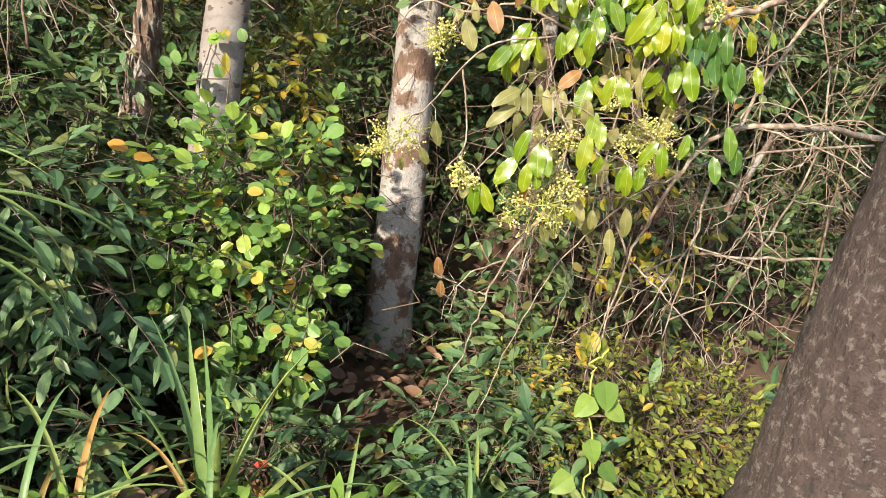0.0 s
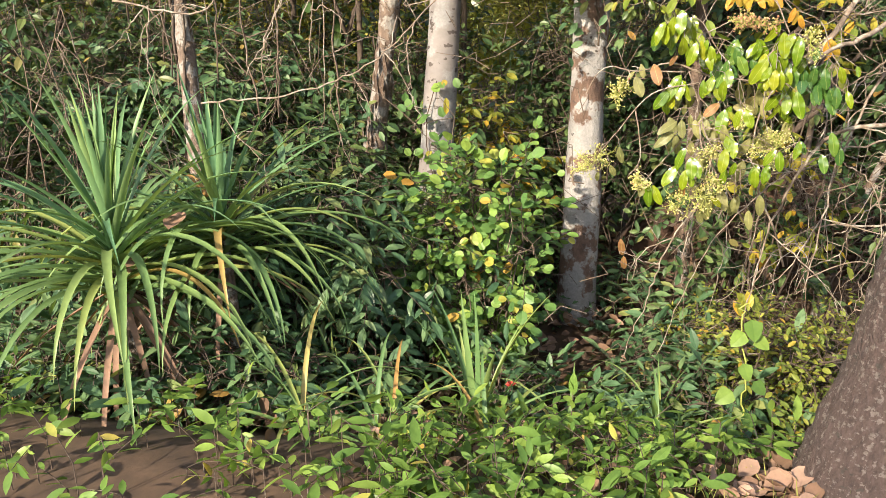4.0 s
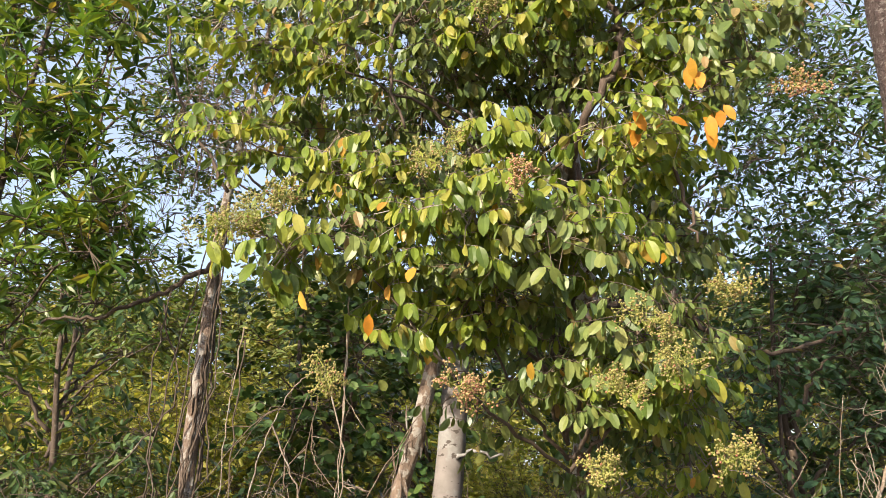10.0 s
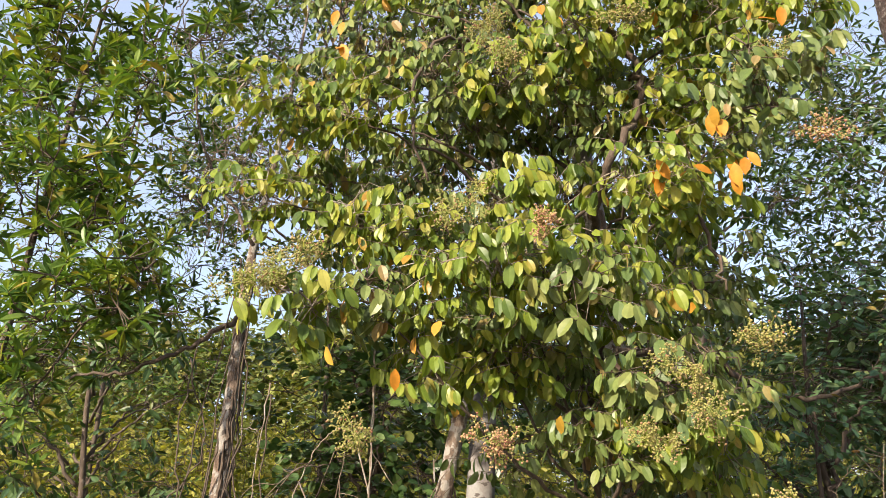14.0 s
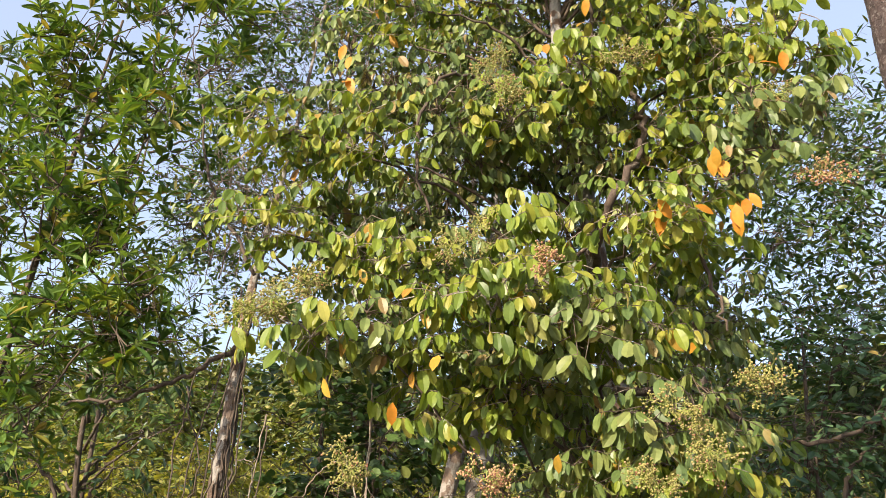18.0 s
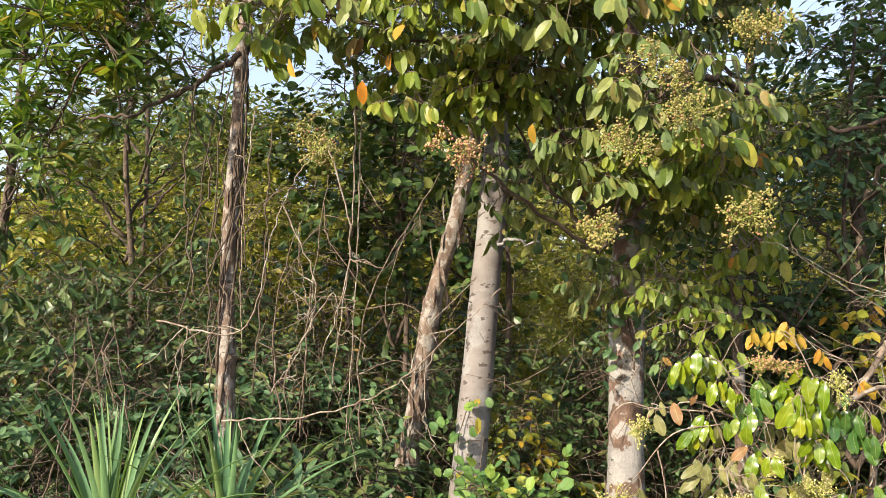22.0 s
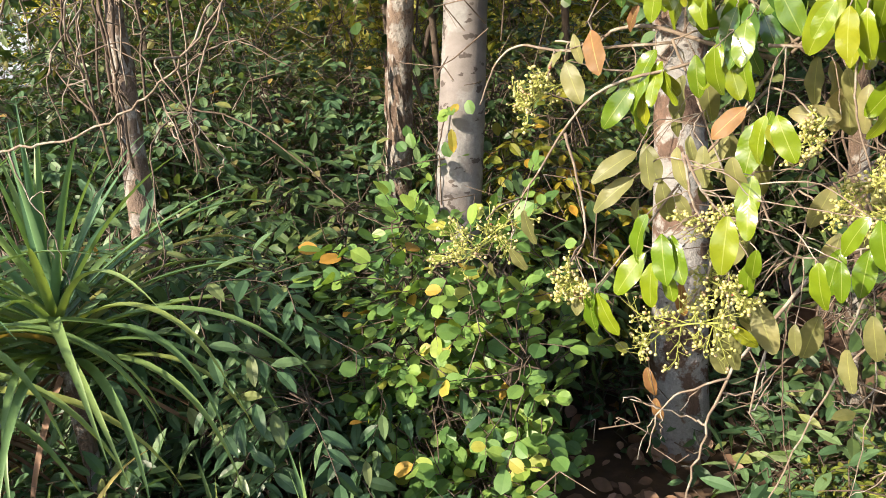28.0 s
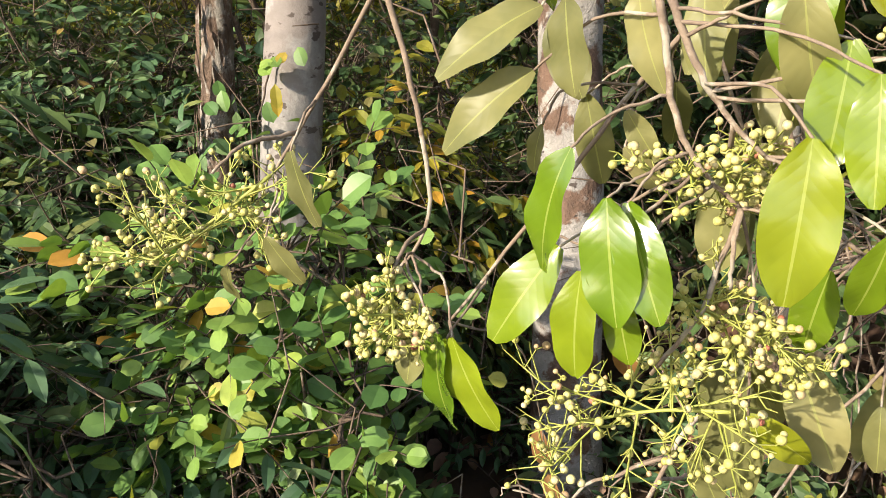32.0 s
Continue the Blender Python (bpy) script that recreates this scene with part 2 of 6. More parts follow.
M_COVER = leaf_pair("leaf_ground_cover", [(0.0, (0.08, 0.165, 0.035)), (0.6, (0.145, 0.26, 0.05)), (0.95, (0.23, 0.34, 0.065)), (1.0, (0.42, 0.32, 0.08))], 0.42, 0.36)
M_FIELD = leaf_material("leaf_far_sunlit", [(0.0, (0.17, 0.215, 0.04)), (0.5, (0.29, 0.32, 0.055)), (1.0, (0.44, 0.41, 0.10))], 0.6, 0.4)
M_FAR = leaf_material("leaf_far_green", [(0.0, (0.085, 0.125, 0.035)), (0.5, (0.15, 0.195, 0.05)), (0.9, (0.26, 0.28, 0.075)), (1.0, (0.34, 0.28, 0.1))], 0.6, 0.35)
M_PAND = leaf_material("strap_leaf_green", [(0.0, (0.115, 0.215, 0.078)), (0.55, (0.18, 0.28, 0.088)), (0.9, (0.26, 0.32, 0.09)), (0.96, (0.34, 0.30, 0.10)), (1.0, (0.40, 0.24, 0.08))], 0.4, 0.25, False, 0.25, True)
M_PAND_YOUNG = leaf_material("strap_leaf_young", [(0.0, (0.09, 0.20, 0.095)), (0.6, (0.15, 0.275, 0.115)), (1.0, (0.23, 0.33, 0.105))], 0.35, 0.25, False, 0.15, True)
M_DRY = leaf_material("leaf_litter_dry", [(0.0, (0.11, 0.07, 0.045)), (0.5, (0.22, 0.14, 0.09)), (1.0, (0.36, 0.25, 0.18))], 0.8, 0.1)
M_GRASS = leaf_material("grass_blade", [(0.0, (0.10, 0.15, 0.03)), (0.6, (0.18, 0.23, 0.05)), (1.0, (0.36, 0.33, 0.12))], 0.5, 0.3)
M_PALEBARK = bark_material("bark_pale_spotted", (0.205, 0.182, 0.176), (0.145, 0.126, 0.12), (0.26, 0.248, 0.245), 0.6, 4.0, (6, 6, 9), 0.95, 0.25)
M_LICHEN = bark_material("bark_brown_lichen", (0.18, 0.11, 0.08), (0.075, 0.048, 0.036), (0.36, 0.34, 0.33), 0.72, 7.0, (22, 22, 12), 0.3, 0.9)
M_FLAKY = bark_material("bark_flaky_brown", (0.165, 0.11, 0.08), (0.05, 0.033, 0.026), (0.32, 0.295, 0.275), 0.5, 6.0, (34, 34, 5), 0.3, 1.2)
M_PATCHY = bark_material("bark_brown_patchy", (0.21, 0.15, 0.115), (0.085, 0.058, 0.045), (0.33, 0.30, 0.275), 0.62, 10.0, (24, 24, 9), 0.3, 1.0)
M_NEAR = bark_material("bark_dark_rough", (0.125, 0.084, 0.076), (0.05, 0.031, 0.03), (0.25, 0.205, 0.188), 0.4, 55.0, (50, 50, 14), 0.35, 2.4)
M_TWIG = bark_material("twig_pale", (0.24, 0.185, 0.14), (0.12, 0.085, 0.065), (0.34, 0.30, 0.25), 0.5, 20.0, (40, 40, 40), 0, 0.3)
M_DEAD = bark_material("twig_dead_brown", (0.15, 0.105, 0.075), (0.07, 0.048, 0.036), (0.25, 0.21, 0.17), 0.35, 20.0, (40, 40, 40), 0, 0.3)
M_STEM = bark_material("stem_dark", (0.10, 0.07, 0.05), (0.045, 0.03, 0.025), (0.2, 0.17, 0.14), 0.2, 15.0, (30, 30, 10), 0, 0.5)
M_STALK = plain_material("flower_stalk", [(0.3, (0.24, 0.28, 0.05)), (0.7, (0.36, 0.36, 0.09))], 0.6, 40)
M_BUD = plain_material("flower_bud", [(0.0, (0.42, 0.40, 0.10)), (0.6, (0.50, 0.46, 0.17)), (0.9, (0.53, 0.45, 0.25)), (1.0, (0.30, 0.09, 0.06))], 0.5, 60, True)
M_BUD_OCHRE = plain_material("flower_bud_ochre", [(0.0, (0.23, 0.22, 0.055)), (0.6, (0.30, 0.26, 0.075)), (0.9, (0.34, 0.25, 0.11)), (1.0, (0.28, 0.10, 0.06))], 0.6, 60, True)
M_BUD_BROWN = plain_material("flower_bud_brown", [(0.0, (0.40, 0.30, 0.12)), (0.6, (0.45, 0.26, 0.14)), (1.0, (0.30, 0.11, 0.07))], 0.6, 60, True)
M_SOIL = plain_material("soil", [(0.3, (0.042, 0.027, 0.018)), (0.55, (0.082, 0.049, 0.03)), (0.75, (0.13, 0.08, 0.05))], 0.95, 6.0)
# red earth, its colour lowered to hold the shade of the hollow
M_BANK_SHADED = plain_material("red_earth_shaded", [(0.3, (0.024, 0.014, 0.010)), (0.55, (0.052, 0.027, 0.017)), (0.75, (0.11, 0.055, 0.031))], 0.95, 7.0)


# ---- mesh tools ----
def np_mesh(name, verts, faces, mat, uvs=None, smooth=True):
    """One mesh from arrays: verts (n, 3) and a list of equal-width face index arrays."""
    me = bpy.data.meshes.new(name)
    faces = [np.asarray(f, np.int32) for f in faces if len(f)]
    loops = np.concatenate([f.ravel() for f in faces])
    totals = np.concatenate([np.full(len(f), f.shape[1], np.int32) for f in faces])
    starts = np.r_[0, np.cumsum(totals)[:-1]].astype(np.int32)
    me.vertices.add(len(verts))
    me.vertices.foreach_set("co", np.ascontiguousarray(verts, np.float32).ravel())
    me.loops.add(len(loops))
    me.loops.foreach_set("vertex_index", loops)
    me.polygons.add(len(totals))
    me.polygons.foreach_set("loop_start", starts)
    me.polygons.foreach_set("loop_total", totals)
    me.polygons.foreach_set("use_smooth", np.full(len(totals), smooth))
    if uvs is not None:
        lay = me.uv_layers.new(name="UVMap")
        lay.data.foreach_set("uv", np.ascontiguousarray(uvs[loops], np.float32).ravel())
    me.materials.append(mat)
    me.update(calc_edges=True)
    return me


def unit(a):
    a = np.asarray(a, float)
    return a / np.maximum(np.linalg.norm(a, axis=-1, keepdims=True), 1e-9)


def leaf_shape(width=0.45, rows=3, widest=0.45, curl=0.12, fold=0.18, tip=0.0):
    """A unit leaf along +y, its face to +z: verts, uv, triangles, quads."""
    ys = np.linspace(0, 1, rows + 2)
    verts, uv = [(0, 0, 0)], [(0.5, 0)]
    for y in ys[1:-1]:
        s = y / widest * 0.5 if y < widest else 0.5 + (y - widest) / (1 - widest) * 0.5
        w = width / 2 * math.sin(math.pi * s) ** (0.7 + tip)
        z = -curl * y * y
        verts += [(-w, y, z + fold * w), (0, y, z), (w, y, z + fold * w)]
        uv += [(0, y), (0.5, y), (1, y)]
    verts.append((0, 1, -curl))
    uv.append((0.5, 1))
    e = len(verts) - 1
    tris = [(0, 2, 1), (0, 3, 2), (e, e - 3, e - 2), (e, e - 2, e - 1)]
    quads = []
    for r in range(rows - 1):
        a = 1 + 3 * r
        quads += [(a, a + 1, a + 4, a + 3), (a + 1, a + 2, a + 5, a + 4)]
    return np.array(verts, float), np.array(uv, float), np.array(tris), np.array(quads).reshape(-1, 4)


OVAL = leaf_shape(0.46, 3, 0.48, 0.14, 0.24, -0.12)
LANCE = leaf_shape(0.27, 3, 0.42, 0.16, 0.25)
ROUND = leaf_shape(0.74, 4, 0.58, 0.08, 0.18, -0.22)
OVALEAF = leaf_shape(0.49, 4, 0.5, 0.18, 0.28, -0.22)
WHORL = leaf_shape(0.3, 3, 0.62, 0.12, 0.35)
OVALANCE = leaf_shape(0.36, 3, 0.45, 0.15, 0.22)
LONG = leaf_shape(0.35, 4, 0.45, 0.2, 0.24)
SMALL = leaf_shape(0.45, 1, 0.5, 0.1, 0.2)


def scatter(shape, pos, along, face, size):
    """Copies of a leaf: at pos, pointing along, facing face, of that length. Gives verts, uv, faces."""
    v, uv, tris, quads = shape
    along = unit(along)
    side = unit(np.cross(along, face))
    up = np.cross(side, along)
    size = np.asarray(size, float).reshape(-1, 1, 1)
    out = np.asarray(pos)[:, None] + size * (v[None, :, 0:1] * side[:, None] + v[None, :, 1:2] * along[:, None] + v[None, :, 2:3] * up[:, None])
    n, k = len(out), len(v)
    shift = (np.arange(n) * k)[:, None, None]
    return out.reshape(-1, 3), np.tile(uv, (n, 1)), [(tris[None] + shift).reshape(-1, 3), (quads[None] + shift).reshape(-1, 4)]


def sticks(p0, p1, r0, r1, sides=4):
    """Tapered rods from p0 to p1. Gives verts and faces."""
    p0, p1 = np.atleast_2d(p0), np.atleast_2d(p1)
    n = len(p0)
    r0, r1 = np.broadcast_to(r0, n), np.broadcast_to(r1, n)
    d = unit(p1 - p0)
    a = unit(np.cross(d, np.where(np.abs(d[:, 2:3]) > 0.9, (1.0, 0, 0), (0, 0, 1.0))))
    b = np.cross(d, a)
    th = np.arange(sides) / sides * 2 * np.pi
    ring = np.cos(th)[None, :, None] * a[:, None] + np.sin(th)[None, :, None] * b[:, None]
    verts = np.concatenate([p0[:, None] + ring * r0[:, None, None], p1[:, None] + ring * r1[:, None, None]], 1)
    k = np.arange(sides)
    q = np.stack([k, (k + 1) % sides, (k + 1) % sides + sides, k + sides], 1)
    return verts.reshape(-1, 3), [(q[None] + (np.arange(n) * 2 * sides)[:, None, None]).reshape(-1, 4)]


def tube(points, radii, sides=8, bumps=0.0, fine=0.0, seed=0.0):
    """A round stem along points, with its ends closed; bumps and fine: unevenness of its skin."""
    p = np.asarray(points, float)
    n = len(p)
    radii = np.broadcast_to(np.asarray(radii, float), n)
    d = unit(np.gradient(p, axis=0))
    a = np.cross(d[0], (0.3, 0.9, 0.1))
    verts = []
    for i in range(n):
        a = unit(a - d[i] * (a @ d[i]))
        b = np.cross(d[i], a)
        for k in range(sides):
            th = 2 * math.pi * k / sides
            o = math.cos(th) * a + math.sin(th) * b
            r = radii[i]
            if bumps or fine:
                q = p[i] + o * r
                r *= 1 + bumps * noise.noise((q[0] * 6 + seed, q[1] * 6, q[2] * 2.2)) + fine * noise.noise((q[0] * 45 + seed, q[1] * 45, q[2] * 14))
            verts.append(p[i] + o * r)
    verts += [p[0], p[-1]]
    k = np.arange(sides)
    q = np.stack([k, (k + 1) % sides, (k + 1) % sides + sides, k + sides], 1)
    quads = (q[None] + (np.arange(n - 1) * sides)[:, None, None]).reshape(-1, 4)
    e = n * sides
    tris = np.r_[np.stack([(k + 1) % sides, k, np.full(sides, e)], 1), np.stack([k + (n - 1) * sides, (k + 1) % sides + (n - 1) * sides, np.full(sides, e + 1)], 1)]
    return np.array(verts), [tris, quads]


def joined(pieces):
    """Joins (verts, faces) pairs into one."""
    verts, tris, quads, at = [], [], [], 0
    for v, fs in pieces:
        verts.append(v)
        for f in fs:
            (tris if f.shape[1] == 3 else quads).append(f + at)
        at += len(v)
    return np.concatenate(verts), [np.concatenate(x) for x in (tris, quads) if x]


def bend(points, steps=10, wobble=0.0, rng=None):
    """A smooth line through a few points (Catmull-Rom), with some wobble."""
    p = np.asarray(points, float)
    p = np.vstack([2 * p[0] - p[1], p, 2 * p[-1] - p[-2]])
    out = []
    for i in range(1, len(p) - 2):
        for t in np.linspace(0, 1, steps, endpoint=False):
            out.append(0.5 * (2 * p[i] + (p[i + 1] - p[i - 1]) * t + (2 * p[i - 1] - 5 * p[i] + 4 * p[i + 1] - p[i + 2]) * t * t + (3 * p[i] - p[i - 1] - 3 * p[i + 1] + p[i + 2]) * t ** 3))
    out.append(p[-2])
    out = np.array(out)
    if wobble and rng is not None:
        out[1:-1] += rng.normal(0, wobble, (len(out) - 2, 3))
    return out


def part(name, verts, faces, mat, parent, label="", uvs=None, kind="", smooth=True):
    ob = new(name, np_mesh(name, verts, faces, mat, uvs, smooth))
    ob.parent = parent
    if parent.parent is None:
        ob.matrix_parent_inverse = Matrix.Translation(-parent.location)
    return tagged(ob, label, kind=kind)


def thing(name, label, category, at=(0, 0, 0), group="", kind=""):
    ob = new(name)
    ob.empty_display_size = 0.1
    ob.location = at
    return tagged(ob, label, category, group, kind)


# ---- ground ----
def ground_z(x, y):
    x, y = np.asarray(x, float), np.asarray(y, float)
    s = np.clip((y - 1.75) / 1.5, 0, 1)
    z = -0.58 * s * s * (3 - 2 * s)
    b = np.exp(-((x - 1.7) / 1.1) ** 2 - ((y - 5.4) / 0.8) ** 2)
    z = z + 0.75 * b
    far = np.clip((y - 8) / 30, 0, 1)
    z = z + 0.9 * far + 0.05 * np.sin(x * 1.7 + y) * np.sin(y * 1.3 - x * 0.6) * np.clip((y - 2) / 2, 0, 1)
    return z


def axis_steps(lo, hi, fine_lo, fine_hi, step):
    mid = np.arange(fine_lo, fine_hi, step)
    g = 1.25
    right = fine_hi + np.cumsum(step * g ** np.arange(60))
    left = fine_lo - np.cumsum(step * g ** np.arange(60))
    return np.r_[lo, left[left > lo][::-1], mid, right[right < hi], hi]


gx, gy = axis_steps(-900, 900, -6, 6, 0.1), axis_steps(-300, 2500, -1, 9, 0.1)
GX, GY = np.meshgrid(gx, gy)
GZ = ground_z(GX, GY)
gv = np.stack([GX, GY, GZ], -1).reshape(-1, 3)
for i in range(len(gv)):
    if abs(gv[i, 0]) < 7 and -2 < gv[i, 1] < 10:
        gv[i, 2] += 0.035 * noise.noise((gv[i, 0] * 2.2, gv[i, 1] * 2.2, 0)) + 0.012 * noise.noise((gv[i, 0] * 9, gv[i, 1] * 9, 3))
nx = len(gx)
ii = (np.arange(len(gy) - 1)[:, None] * nx + np.arange(nx - 1)[None]).ravel()
ground = new("ground", np_mesh("ground", gv, [np.stack([ii, ii + 1, ii + nx + 1, ii + nx], 1)], M_SOIL))
tagged(ground, "brown earth roadside sloping down into the woods", "ground", kind="structure")

# red earth under the roots
def earth_bank():
    u, w = np.meshgrid(np.linspace(0, 1, 60), np.linspace(0, 1, 30))
    x = 0.35 + u * 2.6
    y = 4.75 + 0.35 * w + 0.15 * np.sin(u * 7)
    z = -0.75 + w * 1.15 * np.sin(np.pi * np.clip(u, 0.02, 0.98)) ** 0.5
    v = np.stack([x, y, z], -1).reshape(-1, 3)
    for i in range(len(v)):
        k = noise.noise((v[i, 0] * 3, v[i, 1] * 3, v[i, 2] * 3)) * 0.14 + noise.noise((v[i, 0] * 11, 2, v[i, 2] * 11)) * 0.04
        v[i, 1] += k
    a = (np.arange(29)[:, None] * 60 + np.arange(59)[None]).ravel()
    back = v + np.array((0, 0.5, -0.1))
    n = len(v)
    q = np.stack([a, a + 1, a + 61, a + 60], 1)
    top = np.arange(59) + 29 * 60
    rim = np.stack([top, top + 1, top + 1 + n, top + n], 1)
    ob = new("earth_bank", np_mesh("earth_bank", np.vstack([v, back]), [q, q[:, ::-1] + n, rim], M_BANK_SHADED))
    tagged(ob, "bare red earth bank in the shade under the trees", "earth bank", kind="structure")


earth_bank()
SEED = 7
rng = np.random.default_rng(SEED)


# ---- growing leaves and twigs ----
def sprig_leaves(rng, origin, way, count, gap, size, droop, spread=0.8, outward=None, loose=0.28):
    """Leaves set turn by turn along sprigs: pos, along, face, size; and the sprigs' rods."""
    n = len(origin)
    way = unit(way)
    side = unit(np.cross(way, (0, 0, 1.0)) + rng.normal(0, 0.15, (n, 3)))
    j = np.arange(count)
    sag = -(j[None] * gap) ** 2 * 0.9
    node = origin[:, None] + way[:, None] * (j * gap)[None, :, None] + np.stack([0 * sag, 0 * sag, sag], -1).reshape(1, count, 3)
    sgn = np.where((j % 2) == 0, 1.0, -1.0)[None, :, None]
    along = way[:, None] * 0.55 + side[:, None] * sgn * spread + np.array((0, 0, -droop)) + rng.normal(0, loose, (n, count, 3))
    along[:, -1] = way * 0.9 + np.array((0, 0, -droop)) + rng.normal(0, 0.2, (n, 3))
    out = way if outward is None else outward
    face = out[:, None] * 0.8 + np.array((0, 0, 0.75)) + rng.normal(0, loose * 1.4, (n, count, 3))
    sz = rng.uniform(0.9 - loose, 1.15, (n, count)) * size
    rods = (node[:, :-1].reshape(-1, 3), node[:, 1:].reshape(-1, 3))
    return node.reshape(-1, 3), along.reshape(-1, 3), face.reshape(-1, 3), sz.ravel(), rods


def clump_origins(rng, centre, radius, n):
    """Points of a leafy clump, denser towards its outside, and their ways out."""
    d = unit(rng.normal(0, 1, (n, 3)))
    r = rng.uniform(0.25, 1, (n, 1)) ** 0.6
    return np.asarray(centre) + d * r * np.asarray(radius), d


def single_leaves(parent, shape, mat, pos, along, face, size):
    """The leaves nearest to the road, each an object of its own on one mesh."""
    me = np_mesh("leaf", shape[0], [shape[2], shape[3]], SINGLE[mat.name], smooth=False)
    along = unit(along)
    side = unit(np.cross(along, face))
    up = np.cross(side, along)
    base = Matrix.Translation(-parent.location)
    for p, a, s, u, k in zip(pos, along, side, up, size):
        ob = new("leaf", me)
        ob.parent = parent
        ob.matrix_parent_inverse = base
        ob.matrix_basis = Matrix(((s[0] * k, a[0] * k, u[0] * k, p[0]), (s[1] * k, a[1] * k, u[1] * k, p[1]), (s[2] * k, a[2] * k, u[2] * k, p[2]), (0, 0, 0, 1)))


def leafy(rng, parent, clumps, shape, mat, size, droop, per=5, gap=0.045, twig_mat=None, leaf_name="foliage", twig_name="twig_mass", spread=0.8, face_to=None, lift=0.15, rod=0.0022, singles=0, level=False, loose=0.28):
    """Fills clumps (x, y, z, rx, ry, rz, sprigs) with leafy sprigs on rods from each clump's heart; level: sprigs lie flat, so that the leaves hang in rows."""
    P, A, F, S, rods = [], [], [], [], []
    for x, y, z, rx, ry, rz, n in clumps:
        o, d = clump_origins(rng, (x, y, z), (rx, ry, rz), int(n))
        way = unit(d * (1, 1, 0.5) + (0, 0, lift) + rng.normal(0, 0.35, d.shape))
        if level:
            way = unit(np.stack([rng.choice((-1.0, 1.0), len(d)) * rng.uniform(0.4, 1, len(d)), rng.normal(-0.25, 0.45, len(d)), rng.normal(-0.12, 0.22, len(d))], -1))
        out = d * 0.7 + (np.array(face_to) if face_to is not None else 0)
        p, a, f, s, rd = sprig_leaves(rng, o, way, per, gap, size, droop, spread, out, loose)
        P.append(p), A.append(a), F.append(f), S.append(s)
        heart = np.array((x, y, z))
        subs = heart + unit(rng.normal(0, 1, (5, 3))) * np.array((rx, ry, rz)) * rng.uniform(0.3, 0.6, (5, 1))
        knee = (heart + subs) / 2 + rng.normal(0, 0.03, (5, 3))
        rods.append(sticks(np.broadcast_to(heart, subs.shape), knee, rod * 2.2, rod * 1.9, 4))
        rods.append(sticks(knee, subs, rod * 1.9, rod * 1.6, 4))
        own = subs[np.argmin(((o[:, None] - subs[None]) ** 2).sum(-1), 1)]
        mid = (own + o) / 2 + rng.normal(0, 0.025, o.shape) + (0, 0, 0.015)
        rods.append(sticks(own, mid, rod * 1.4, rod * 1.2, 3))
        rods.append(sticks(mid, o, rod * 1.2, rod, 3))
        rods.append(sticks(*rd, rod, rod * 0.7, 3))
    P, A, F, S = (np.concatenate(q) for q in (P, A, F, S))
    if singles:
        order = np.argsort(P[:, 1])
        single_leaves(parent, shape, mat, *(q[order[:singles]] for q in (P, A, F, S)))
        P, A, F, S = (q[order[singles:]] for q in (P, A, F, S))
    v, uv, fs = scatter(shape, P, A, F, S)
    part(leaf_name, v, fs, mat, parent, kind="stuff", smooth=False)
    v, fs = joined(rods)
    part(twig_name, v, fs, twig_mat or M_STEM, parent, kind="stuff")


def trunk_part(parent, pts, r, mat, name="trunk", label="", sides=28, bumps=0.12, fine=0.03, steps=24, seed=0.0, wobble=0.0):
    line = bend(pts, steps)
    s = np.linspace(0, 1, len(line))
    radii = np.interp(s, np.linspace(0, 1, len(r)), r)
    if wobble:
        line = line + np.stack([np.sin(s * 17 + seed), np.cos(s * 13 + seed), 0 * s], -1) * wobble
    v, f = tube(line, radii, sides, bumps, fine, seed)
    return part(name, v, f, mat, parent, label)


def bark_flakes(parent, pts, r, n, mat, seed):
    """Loose strips of bark that stand off a trunk."""
    q = np.random.default_rng(seed)
    line = bend(pts, 24)
    i = q.integers(0, int(len(line) * 0.7), n)
    th = q.uniform(0, 6.28, n)
    out = np.stack([np.cos(th), np.sin(th), 0 * th], -1)
    o = line[i] + out * (np.asarray(r)[0] * 0.93)
    a = np.stack([q.normal(0, 0.1, n), q.normal(0, 0.1, n), np.where(q.random(n) < 0.7, -1.0, 1.0)], -1) + out * q.uniform(0.02, 0.2, (n, 1))
    v, uv, f = scatter(leaf_shape(0.16, 3, 0.5, 0.06, 0.2, -0.3), o, a, out, q.uniform(0.06, 0.2, n))
    part("peeling_bark", v, f, mat, parent, "loose strips of peeling bark", kind="stuff")


def limb_parts(rng, parent, limbs, mat, name="limb"):
    for pts, r0, r1 in limbs:
        line = bend(pts, 8, 0.012, rng)
        v, f = tube(line, np.linspace(r0, r1, len(line)), 8, 0.1, 0.0, r0 * 99)
        part(name, v, f, mat, parent)


